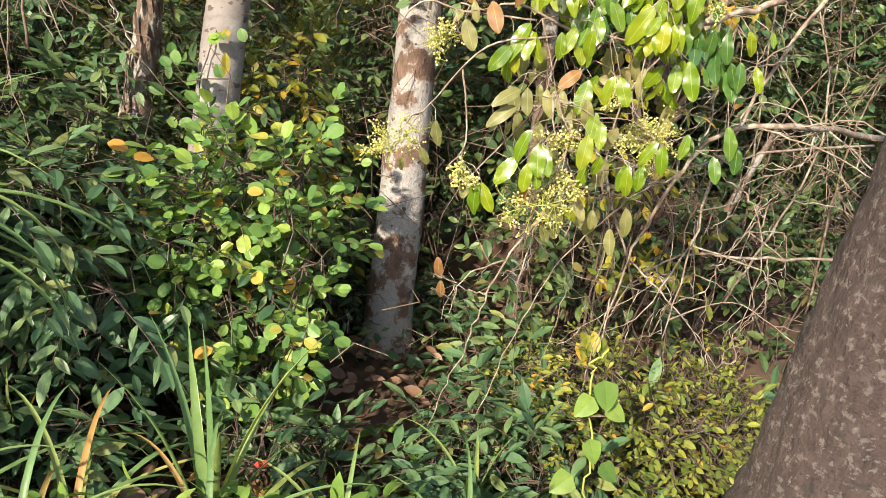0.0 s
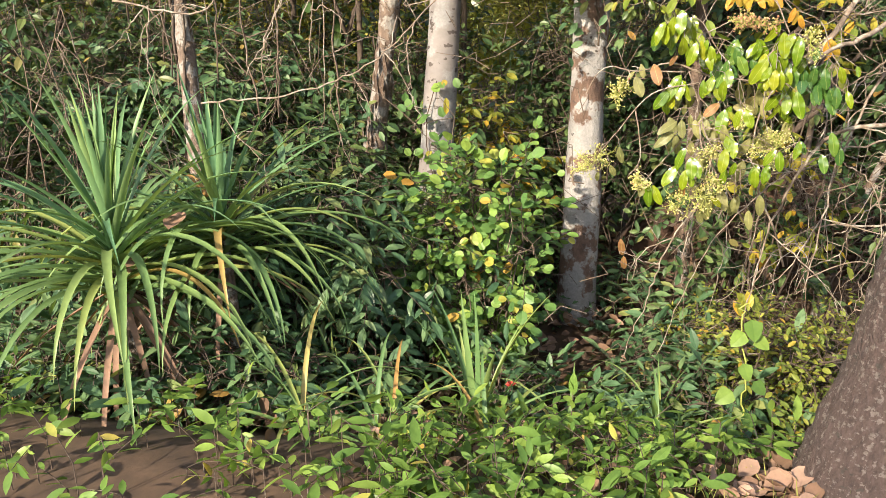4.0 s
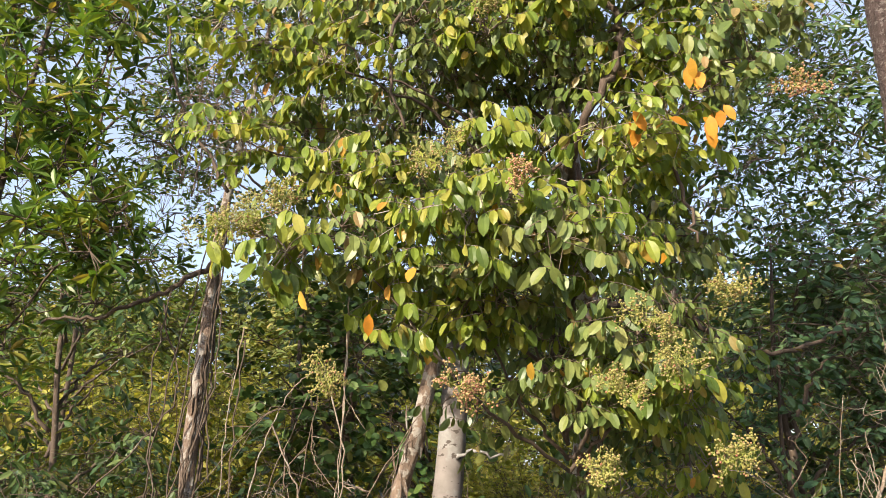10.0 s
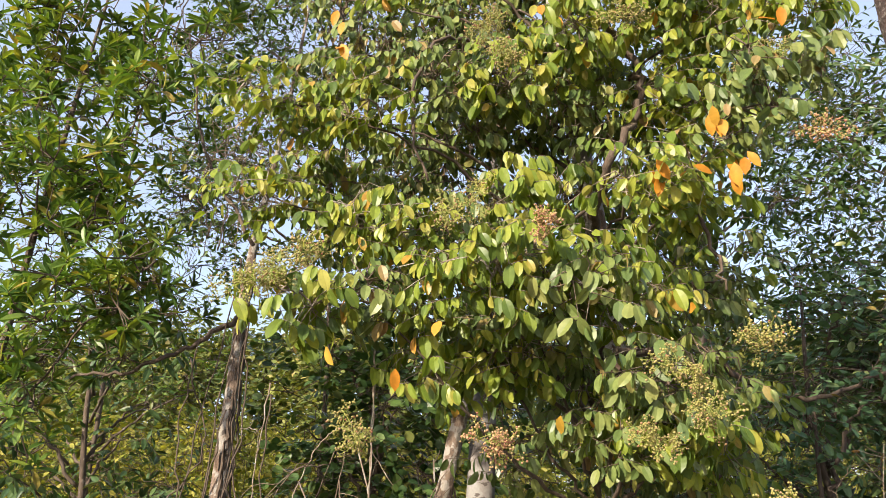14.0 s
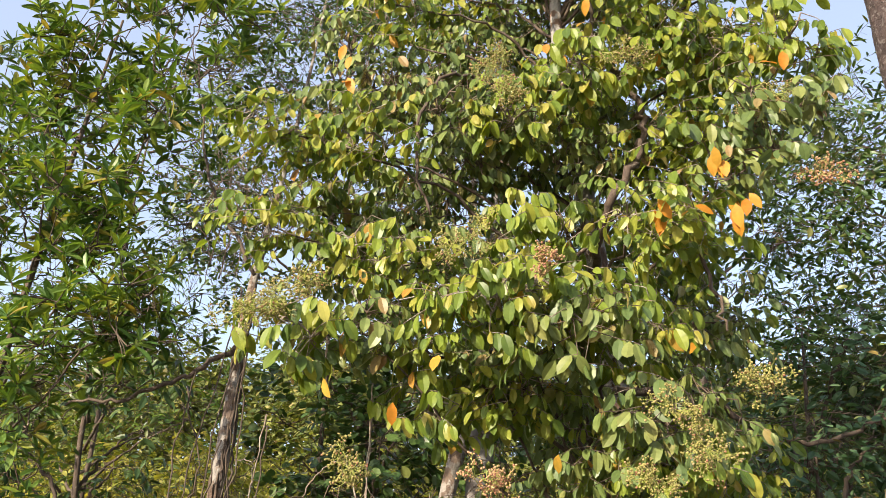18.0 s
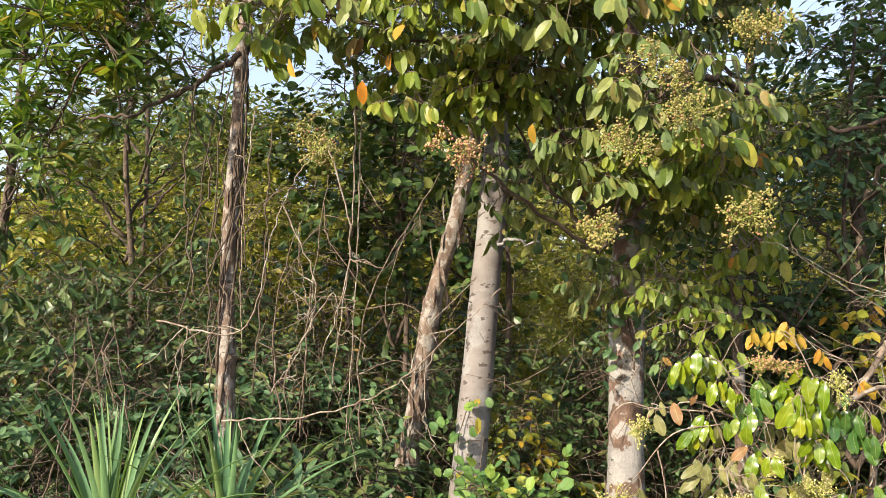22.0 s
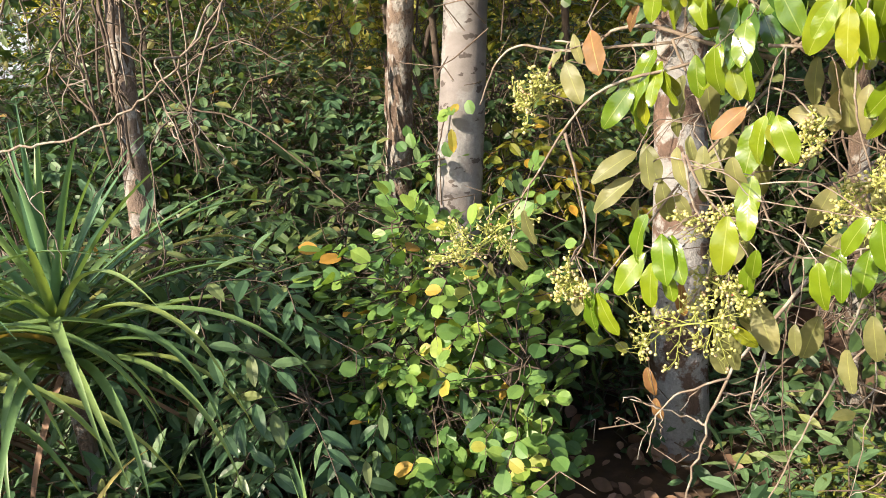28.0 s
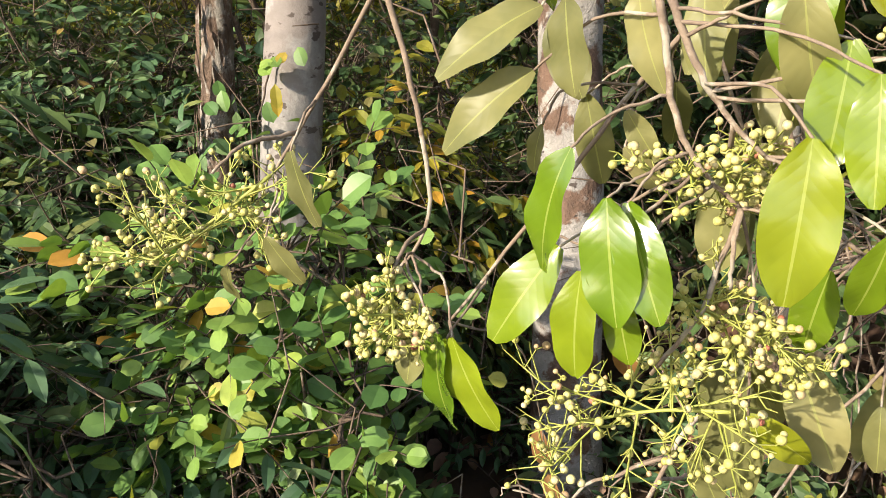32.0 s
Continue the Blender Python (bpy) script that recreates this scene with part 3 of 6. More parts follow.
# ---- trees ----
def pale_tree():
    t = thing("pale_tree", "slender tree with smooth pale grey dark-spotted bark", "tree", (-0.77, 4.1, -0.6))
    trunk_part(t, [(-0.78, 4.08, -0.75), (-0.715, 4.4, 0.84), (-0.668, 4.7, 2.3), (-0.63, 4.9, 3.65), (-0.55, 5.0, 5.4), (-0.5, 5.0, 7.0)],
               (0.125, 0.103, 0.088, 0.072, 0.055, 0.03), M_PALEBARK, bumps=0.08, fine=0.015, seed=1.0)
    limb_parts(rng, t, [([(-0.57, 4.98, 5.0), (-0.9, 4.8, 5.8), (-1.4, 4.7, 6.6)], 0.04, 0.015), ([(-0.55, 5.0, 5.4), (0.1, 4.9, 6.3), (0.6, 4.9, 7.0)], 0.04, 0.015),
                        ([(-0.67, 4.6, 1.98), (-0.5, 4.45, 2.02), (-0.3, 4.3, 1.98)], 0.014, 0.006)], M_PALEBARK)
    leafy(rng, t, [(-0.45 + dx, 4.7 + dy, 6.6 + dz, 0.6, 0.6, 0.5, 70) for dx, dy, dz in ((0, 0, 0.4), (-0.9, 0, 0), (1.0, 0.2, 0.3), (0.1, 0.6, -0.6), (-0.6, 0.5, -0.7))],
          OVAL, M_DARK, 0.09, 0.4)


def leaning_tree():
    t = thing("leaning_tree", "thin leaning tree with flaking red-brown bark", "tree", (-1.32, 4.66, -0.6))
    trunk_part(t, [(-1.33, 4.66, -0.75), (-1.19, 4.62, 0.6), (-1.07, 4.6, 1.35), (-0.84, 4.57, 2.4), (-0.72, 4.6, 3.4), (-0.8, 4.85, 5.2)],
               (0.08, 0.066, 0.06, 0.05, 0.042, 0.02), M_PATCHY, bumps=0.3, fine=0.12, seed=3.0, wobble=0.012)
    bark_flakes(t, [(-1.30, 4.65, -0.4), (-1.19, 4.62, 0.6), (-1.07, 4.6, 1.35), (-0.84, 4.57, 2.4), (-0.72, 4.6, 3.4)], (0.075,), 130, M_FLAKY, 31)
    leafy(rng, t, [(-0.8 + dx, 5.0 + dy, 4.9 + dz, 0.5, 0.5, 0.45, 60) for dx, dy, dz in ((0, 0, 0.3), (-0.7, 0.2, 0), (0.6, 0.3, 0.2), (-0.3, 0.6, -0.9))],
          OVAL, M_DARK, 0.075, 0.3)


def vine_tree():
    t = thing("vine_clad_tree", "brown-barked tree wrapped in dry climbing vines", "tree", (-1.94, 3.52, -0.6))
    trunk_part(t, [(-1.93, 3.5, -0.75), (-2.05, 3.8, 1.0), (-2.15, 3.98, 2.1), (-2.18, 4.05, 3.2), (-2.05, 4.1, 4.4), (-1.9, 4.1, 6.0)],
               (0.06, 0.051, 0.046, 0.038, 0.018, 0.008), M_PATCHY, bumps=0.3, fine=0.1, seed=5.0, wobble=0.008)
    bark_flakes(t, [(-1.95, 3.55, -0.4), (-2.05, 3.8, 1.0), (-2.15, 3.98, 2.1), (-2.18, 4.05, 3.2)], (0.05,), 60, M_FLAKY, 32)
    limb_parts(rng, t, [([(-2.12, 3.93, 3.12), (-2.4, 3.9, 2.93), (-2.75, 3.88, 2.78), (-3.2, 3.9, 2.72)], 0.02, 0.008), ([(-2.1, 3.95, 3.6), (-2.5, 3.9, 4.3), (-2.7, 3.8, 5.2)], 0.014, 0.006),
                        ([(-2.05, 4.0, 4.0), (-1.6, 4.0, 4.9), (-1.4, 4.1, 5.8)], 0.012, 0.006)], M_STEM)
    for k in range(4):
        a = rng.uniform(0, 6.28)
        line = [(-1.97 - 0.075 * h + 0.052 * math.cos(a + h * 1.3 + k), 3.64 + 0.15 * h + 0.052 * math.sin(a + h * 1.3 + k), h) for h in np.arange(0.9 + 0.3 * k % 1.0, 3.6, 0.18)]
        v, f = tube(bend(line, 4, 0.006, rng), 0.008, 5)
        part("vine", v, f, M_STEM, t)
    for k in range(9):
        x, y = -2.15 + rng.normal(0, 0.18), 3.85 + rng.normal(0, 0.12)
        z1, z0 = rng.uniform(2.4, 3.6), rng.uniform(0.9, 1.9)
        v, f = tube(bend([(x, y, z1), (x + rng.normal(0, 0.1), y, (z0 + z1) / 2), (x + rng.normal(0, 0.16), y - 0.1, z0)], 8, 0.01, rng), 0.006, 4)
        part("vine", v, f, M_STEM, t)
    leafy(rng, t, [(-2.1 + dx, 4.1 + dy, 4.6 + dz, 0.5, 0.5, 0.45, 42) for dx, dy, dz in ((0, 0, 0.3), (-0.6, 0, 0.8), (0.5, 0.2, 0.8), (0, 0.3, 1.4), (-0.4, 0.4, 1.9))],
          OVAL, M_DARK, 0.06, 0.3, per=6, gap=0.03)


LEVELS = ((2.2, 0.0, 0.6, 5, 2.95), (2.4, -1.05, 0.6, 9, 2.7), (2.95, -1.35, 0.68, 11, 2.8), (3.5, -1.75, 0.8, 13, 2.9), (4.05, -1.8, 0.98, 14, 3.0), (4.6, -1.75, 1.12, 14, 3.1), (5.15, -1.6, 1.2, 13, 3.2), (5.7, -1.4, 1.15, 11, 3.3), (6.3, -1.0, 1.0, 8, 3.4))


def panicle(parent, at, size, mat=None, seed=0, far=False):
    """A loose head of small round buds on forking stalks; far: up in the crown, with larger, plainer buds."""
    r = np.random.default_rng(900 + seed)
    at = np.array(at, float)
    rods, ends = [], []
    lean = unit(r.normal(0, 1, 3) * (1, 0.4, 0.25) + (0, -0.2, -0.5))
    axis = bend([at - lean * size * 0.5, at + r.normal(0, 0.1, 3) * size, at + lean * size * 0.55], 5)
    rods.append(tube(axis, np.linspace(0.0019, 0.001, len(axis)), 5))
    for i in range(1, len(axis)):
        for m in range(2):
            d = unit(lean * 0.5 + r.normal(0, 1, 3))
            p = axis[i] + d * size * r.uniform(0.25, 0.55)
            rods.append(sticks(axis[i], p, 0.001, 0.0008, 4))
            for w in (0.45, 0.75, 1.0):
                q0 = axis[i] + (p - axis[i]) * w
                d2 = unit(d + r.normal(0, 0.9, (3, 3)))
                p2 = q0 + d2 * size * r.uniform(0.1, 0.22, (3, 1))
                rods.append(sticks(np.tile(q0, (3, 1)), p2, 0.0007, 0.0006, 3))
                d3 = unit(d2[:, None] + r.normal(0, 0.8, (3, 2, 3))).reshape(-1, 3)
                p3 = np.repeat(p2, 2, 0) + d3 * size * r.uniform(0.04, 0.1, (6, 1))
                rods.append(sticks(np.repeat(p2, 2, 0), p3, 0.0005, 0.0005, 3))
                ends.append(p3)
    v, f = joined(rods)
    st = part("panicle", v, f, M_STALK, parent, "yellow-green branching flower stalks")
    ends = np.concatenate(ends)
    ends = ends[r.random(len(ends)) < (1.0 if far else 0.55)]
    bud_v, bud_f = BUD_FAR if far else BUD
    k = r.uniform(0.003 if far else 0.0018, 0.0058 if far else 0.0036, len(ends))[:, None, None]
    vv = (ends[:, None] + bud_v[None] * k).reshape(-1, 3)
    ff = (bud_f[None] + (np.arange(len(ends)) * len(bud_v))[:, None, None]).reshape(-1, 3)
    part("bud_mass", vv, [ff], mat or M_BUD, st, "round cream-green flower buds", kind="stuff")


def bud_ball(detail):
    bm = bmesh.new()
    bmesh.ops.create_icosphere(bm, subdivisions=detail, radius=1.0)
    ball = (np.array([v.co[:] for v in bm.verts]), np.array([[v.index for v in f.verts] for f in bm.faces]))
    bm.free()
    return ball


BUD, BUD_FAR = bud_ball(2), bud_ball(1)


def main_tree():
    t = thing("flowering_tree", "broad tree with drooping yellow-green leaves and bud clusters", "tree", (0.195, 4.5, -0.6))
    trunk_part(t, [(0.195, 4.48, -0.8), (0.193, 4.57, 0.5), (0.195, 4.62, 1.75), (0.22, 4.4, 2.7), (0.1, 3.9, 3.7), (-0.1, 3.6, 5.0), (-0.1, 3.6, 6.2)],
               (0.14, 0.112, 0.10, 0.085, 0.065, 0.045, 0.02), M_LICHEN, bumps=0.14, fine=0.04, seed=8.0)
    trunk = (0.12, 3.8, 3.4)
    clumps, limbs = [], []
    for z, x0, x1, n, yc in LEVELS:
        for i in range(n):
            x = x0 + (x1 - x0) * (i + rng.uniform(0.2, 0.8)) / n
            y = yc + rng.uniform(-0.5, 0.75) + 0.15 * abs(x)
            if -1.25 < x < -0.7 and 2.5 < z < 3.3 and rng.random() < 0.8:
                y += 0.5
                cnt = 6
            else:
                cnt = 44 if x > -0.4 else 34
            c = (x, y, z + rng.normal(0, 0.12) + (0.3 if z < 2.5 and x < 0.1 else 0))
            if z < 2.6 and x > 0.1:
                c = (x, y + 0.45, c[2] + 0.08)
            if rng.random() < 0.08 or c[2] < 2.5 and -0.75 < x < 0.1:
                continue
            clumps.append((*c, 0.3, 0.3, 0.22, cnt))
            if i % 2 == 0:
                h = min(max(z - 0.3 - 0.25 * abs(x), 1.9), 5.2)
                limbs.append(([(0.15 - 0.05 * h, 3.85 - 0.05 * h, h), ((x + 0.1) / 2, (y + 3.6) / 2, (z + h) / 2 + 0.12), c], 0.012, 0.004))
    for c in ((0.05, 4.2, 1.75), (0.35, 4.1, 1.8), (0.55, 4.15, 2.1), (0.2, 4.1, 2.2), (0.75, 4.2, 2.3), (0.45, 4.0, 1.6), (0.65, 4.1, 1.85), (0.0, 4.1, 2.4), (0.62, 3.9, 1.55), (0.85, 4.0, 2.0), (0.9, 3.9, 2.55)):
        clumps.append((*c, 0.22, 0.2, 0.2, 15))
    for k in range(42):
        z = rng.uniform(2.1, 6.2)
        clumps.append((rng.uniform(-1.6, 0.95), rng.uniform(3.5, 4.7), z, 0.38, 0.38, 0.3, 28))
    clumps = [c for c in clumps if not (-1.6 < c[0] < -0.75 and c[1] > 3.3 and 2.4 < c[2] < 3.4)]
    limbs.append(([(0.05, 3.75, 3.3), (0.13, 3.1, 3.59), (0.30, 3.1, 3.92), (0.34, 3.1, 4.19), (0.16, 3.1, 4.5), (0.05, 3.0, 4.9)], 0.026, 0.012))
    limbs.append(([(0.2, 4.15, 2.9), (0.72, 4.5, 2.99), (1.1, 4.7, 2.78), (1.45, 4.7, 2.7), (2.0, 4.9, 2.9)], 0.026, 0.012))
    limbs.append(([(-0.1, 3.6, 4.6), (-0.7, 3.0, 4.4), (-0.85, 2.9, 3.9), (-0.75, 2.9, 3.5)], 0.012, 0.007))
    limbs.append(([(0.3, 3.6, 3.7), (0.45, 2.9, 3.4), (0.55, 2.8, 3.1), (0.58, 2.75, 2.85)], 0.014, 0.006))
    limb_parts(rng, t, limbs, M_STEM)
    # bright clumps mostly in front and low down, duller ones mostly at the back
    bright_ones = [c for c in clumps if rng.random() < (0.6 if c[2] < 2.7 else 0.72 if c[1] < 3.2 else 0.28)]
    dull = [c for c in clumps if c not in bright_ones]
    long_ones, short_ones = bright_ones[::2], bright_ones[1::2]
    leafy(rng, t, long_ones, OVALEAF, M_MAIN, 0.1, 1.9, per=5, gap=0.02, twig_mat=M_TWIG, face_to=(-0.25, -0.8, 0.1), spread=0.7, singles=200, level=True, loose=0.38)
    leafy(rng, t, short_ones, OVALEAF, M_MAIN, 0.088, 1.2, per=6, gap=0.034, twig_mat=M_TWIG, face_to=(-0.2, -0.5, 0.3), spread=0.9, singles=100, level=True, loose=0.42)
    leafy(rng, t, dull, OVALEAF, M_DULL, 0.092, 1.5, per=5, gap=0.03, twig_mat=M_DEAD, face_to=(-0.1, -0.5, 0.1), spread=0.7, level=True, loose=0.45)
    # withered orange leaves in groups
    spots = ((0.54, 3.58), (0.58, 3.54), (0.61, 3.34), (0.67, 3.39), (0.64, 3.36), (0.46, 3.36), (0.3, 3.35), (0.33, 3.33), (0.39, 2.74), (0.87, 4.05), (-1.11, 4.24), (-1.09, 4.07), (-1.06, 2.61), (-0.58, 2.69), (-0.12, 2.34), (-0.78, 2.53), (0.05, 4.5))
    o = np.array([(x, 2.45 + rng.uniform(-0.1, 0.1), z) for x, z in spots for k in range(1 + (z > 3.3))]) + rng.normal(0, 0.02, 3)
    a = np.array((0, -0.1, -0.8)) + rng.normal(0, 0.4, o.shape)
    v, uv, f = scatter(OVAL, o, a, np.array((-0.1, -1, 0.3)) + rng.normal(0, 0.3, o.shape), rng.uniform(0.08, 0.11, len(o)))
    part("withered_foliage", v, f, M_ORANGE, t, "withered orange leaves", kind="stuff")
    heads = ((-1.31, 2.93, 0.18), (-1.43, 2.86, 0.17), (-0.95, 2.25, 0.15), (-0.17, 3.08, 0.12), (-0.51, 3.18, 0.2), (0.81, 3.8, 0.17), (0.95, 3.43, 0.12), (-0.33, 3.91, 0.15), (0.16, 4.07, 0.14), (-0.38, 4.08, 0.14), (0.4, 2.3, 0.17), (0.19, 2.18, 0.14), (-0.41, 2.19, 0.13), (0.65, 2.57, 0.14), (0.1, 1.9, 0.12), (0.62, 1.95, 0.13), (-1.2, 3.0, 0.15), (0.3, 2.45, 0.14))
    for k, (x, z, s) in enumerate(heads):
        panicle(t, (x, 2.44, z), s * 1.02, M_BUD_BROWN if k in (3, 6, 12) else M_BUD_OCHRE, k, True)


def near_tree():
    t = thing("roadside_tree", "dark rough-barked tree with a flared base on the roadside", "tree", (1.13, 1.83, 0.0))
    trunk_part(t, [(1.09, 1.99, -0.25), (1.1, 1.99, 0.0), (1.135, 1.99, 0.4), (1.15, 1.99, 0.65), (1.163, 1.99, 0.85), (1.187, 1.99, 1.15), (1.195, 1.99, 1.5), (1.185, 1.99, 2.0), (1.16, 2.0, 3.0), (1.125, 2.0, 4.2), (1.1, 2.0, 6.0), (1.13, 2.0, 8.0)],
               (0.33, 0.25, 0.178, 0.158, 0.152, 0.14, 0.125, 0.105, 0.086, 0.075, 0.066, 0.055), M_NEAR, bumps=0.07, fine=0.07, sides=64, steps=30, seed=11.0)
    limb_parts(rng, t, [([(1.09, 1.95, 6.6), (0.9, 1.5, 7.6), (0.4, 1.0, 8.4)], 0.05, 0.02), ([(1.1, 1.95, 7.0), (1.8, 2.2, 8.0), (2.4, 2.3, 8.6)], 0.05, 0.02)], M_NEAR)
    leafy(rng, t, [(1.2 + dx, 1.8 + dy, 8.4 + dz, 0.7, 0.7, 0.5, 60) for dx, dy, dz in ((0, 0, 0.3), (-0.8, -0.7, 0), (1.1, 0.4, 0.1), (0.2, 0.9, 0.4))], OVAL, M_MAIN, 0.11, 0.5)


def whorls(rng, parent, clumps, shape, mat, size, per=10, tips=8, singles=0, twig_mat=None, rise=0.7):
    """Twigs from each clump's heart that end in rosettes of narrow leaves."""
    P, A, F, S, rods = [], [], [], [], []
    for x, y, z, rx, ry, rz in clumps:
        heart = np.array((x, y, z))
        d = unit(rng.normal(0, 1, (tips, 3)) + (0, -0.2, rise * 0.6))
        tip = heart + d * np.array((rx, ry, rz)) * rng.uniform(0.5, 1.1, (tips, 1)) + (0, 0, 0.05)
        knee = heart + (tip - heart) * 0.5 + rng.normal(0, 0.03, (tips, 3)) - (0, 0, 0.04)
        axis = unit(unit(tip - knee) + (0, 0, rise))
        rods += [sticks(np.broadcast_to(heart, tip.shape), knee, 0.005, 0.004, 4), sticks(knee, tip, 0.004, 0.0025, 4)]
        a = unit(np.cross(axis, (0.3, 0.8, 0.1)))
        b = np.cross(axis, a)
        k = np.arange(per)
        th = k * 2.4 + rng.uniform(0, 6.28, (tips, 1))
        open_ = np.radians(np.linspace(25, 88, per))[None] + rng.normal(0, 0.12, (tips, per))
        ring = np.cos(th)[..., None] * a[:, None] + np.sin(th)[..., None] * b[:, None]
        along = axis[:, None] * np.cos(open_)[..., None] + ring * np.sin(open_)[..., None] + (0, 0, -0.12)
        face = axis[:, None] * np.sin(open_)[..., None] - ring * np.cos(open_)[..., None] + rng.normal(0, 0.12, (tips, per, 3))
        pos = tip[:, None] - axis[:, None] * (k * 0.006)[None, :, None]
        P.append(pos.reshape(-1, 3)), A.append(along.reshape(-1, 3)), F.append(face.reshape(-1, 3))
        S.append((size * rng.uniform(0.75, 1.1, (tips, per)) * np.linspace(0.7, 1.05, per)).ravel())
    P, A, F, S = (np.concatenate(q) for q in (P, A, F, S))
    if singles:
        order = np.argsort(P[:, 1])
        single_leaves(parent, shape, mat, *(q[order[:singles]] for q in (P, A, F, S)))
        P, A, F, S = (q[order[singles:]] for q in (P, A, F, S))
    v, uv, fs = scatter(shape, P, A, F, S)
    part("foliage", v, fs, mat, parent, kind="stuff", smooth=False)
    v, fs = joined(rods)
    part("twig_mass", v, fs, twig_mat or M_STEM, parent, kind="stuff")


def left_tree():
    t = thing("narrow_leaved_tree", "small tree with upright rosettes of narrow green leaves", "tree", (-4.3, 4.3, -0.6))
    trunk_part(t, [(-4.3, 4.3, -0.75), (-4.25, 4.3, 1.2), (-4.1, 4.3, 2.4), (-3.9, 4.2, 4.0), (-3.7, 4.2, 6.0)], (0.04, 0.034, 0.03, 0.024, 0.01), M_STEM, seed=14.0, sides=14)
    boughs = (((-4.05, 4.25, 2.6), (-3.4, 3.9, 3.5), (-2.95, 3.6, 4.1), (-2.65, 3.5, 4.9), (-2.5, 3.5, 5.6)), ((-4.1, 4.25, 2.2), (-3.2, 3.8, 2.9), (-2.8, 3.6, 3.2), (-2.5, 3.5, 3.35)),
              ((-4.0, 4.25, 3.0), (-3.7, 3.9, 3.9), (-3.6, 3.6, 4.6), (-3.3, 3.5, 5.4)), ((-3.9, 4.2, 3.8), (-4.1, 3.9, 4.4), (-4.4, 3.7, 5.2)), ((-4.1, 4.3, 2.0), (-3.8, 3.9, 2.6), (-4.3, 3.7, 3.3)),
              ((-3.85, 4.2, 4.2), (-3.1, 4.0, 5.2), (-3.0, 3.9, 6.2)))
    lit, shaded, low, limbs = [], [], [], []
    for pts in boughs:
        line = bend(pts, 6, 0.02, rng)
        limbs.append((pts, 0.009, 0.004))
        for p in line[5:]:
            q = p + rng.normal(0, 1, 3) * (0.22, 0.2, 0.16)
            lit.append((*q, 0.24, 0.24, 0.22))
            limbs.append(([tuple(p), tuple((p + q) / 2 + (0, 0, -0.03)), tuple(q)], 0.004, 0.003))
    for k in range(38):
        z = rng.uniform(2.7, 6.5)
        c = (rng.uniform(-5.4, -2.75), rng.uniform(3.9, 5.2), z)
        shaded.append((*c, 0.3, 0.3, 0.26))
        if k % 2:
            limbs.append(([(-3.95, 4.25, z - 0.6), ((c[0] - 3.95) / 2, (c[1] + 4.25) / 2, z - 0.35), c], 0.006, 0.003))
    for k in range(12):
        low.append((rng.uniform(-5.0, -2.6), rng.uniform(3.4, 4.9), rng.uniform(1.1, 2.3), 0.32, 0.32, 0.26, 14))
    limb_parts(rng, t, limbs, M_STEM)
    # front rosettes in the lit colour, inner ones in the colour darkened for shade
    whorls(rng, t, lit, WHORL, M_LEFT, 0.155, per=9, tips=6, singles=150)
    whorls(rng, t, shaded, WHORL, M_LEFT_SHADED, 0.16, per=9, tips=6, rise=0.3)
    leafy(rng, t, low, OVALANCE, M_SHADED, 0.12, 0.7, per=6, gap=0.03, spread=0.8, lift=0.1)


def backdrop_tree(name, label, base, top, spread, n, shape, mat, size, droop, r=0.06, sprigs=22, per=6, zlo=1.5, rad=0.5):
    x, y = base
    t = thing(name, label, "tree", (x, y, float(ground_z(x, y))))
    trunk_part(t, [(x, y, -0.8), (x + 0.1, y, top * 0.35), (x - 0.05, y, top * 0.7), (x, y, top)], (r, r * 0.8, r * 0.6, r * 0.2), M_STEM, seed=x, sides=12, steps=10)
    clumps = []
    for k in range(n):
        z = rng.uniform(zlo, top)
        w = spread * (0.55 + 0.45 * math.sin(math.pi * (z - zlo * 0.6) / (top - zlo * 0.6 + 0.5)))
        a = rng.uniform(0, 6.28)
        d = w * rng.uniform(0.25, 1) ** 0.7
        clumps.append((x + d * math.cos(a), y + d * 0.7 * math.sin(a), z, rad, rad, rad * 0.7, sprigs))
    limbs = [([(x, y, max(c[2] - 0.7, 0.3)), ((c[0] + x) / 2, (c[1] + y) / 2, c[2] - 0.25), c[:3]], 0.02, 0.006) for c in clumps[::3]]
    limb_parts(rng, t, limbs, M_STEM)
    leafy(rng, t, clumps, shape, mat, size, droop, per=per, gap=size * 0.45)
    return t


pale_tree()
leaning_tree()
vine_tree()
main_tree()
near_tree()
left_tree()
backdrop_tree("dark_tree", "dense dark green tree behind the bushes", (3.4, 6.4), 4.3, 1.4, 50, OVAL, M_SHADED, 0.12, 0.35, zlo=1.0, sprigs=28)
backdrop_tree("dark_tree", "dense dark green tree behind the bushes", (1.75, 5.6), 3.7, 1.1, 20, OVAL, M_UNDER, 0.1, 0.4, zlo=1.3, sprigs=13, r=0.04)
backdrop_tree("dark_tree", "dense dark green tree behind the bushes", (-4.6, 6.3), 4.3, 1.2, 22, OVALANCE, M_SHADED, 0.14, 0.6, zlo=1.0, sprigs=12, r=0.04)
backdrop_tree("small_leaved_tree", "tree with small dark round leaves against the sky", (-1.75, 6.1), 3.9, 0.9, 22, ROUND, M_DARK, 0.1, 0.3, zlo=1.6, sprigs=15, r=0.03)
backdrop_tree("feathery_tree", "tall tree with feathery leaves against the sky", (4.6, 9.0), 8.0, 2.6, 60, LANCE, M_DARK, 0.16, 0.3, zlo=2.5, sprigs=20, per=9, rad=0.7)
backdrop_tree("small_leaved_tree", "tree with small dark round leaves against the sky", (-0.9, 6.3), 4.7, 1.5, 30, ROUND, M_DARK, 0.1, 0.3, zlo=2.2, sprigs=10, r=0.03)
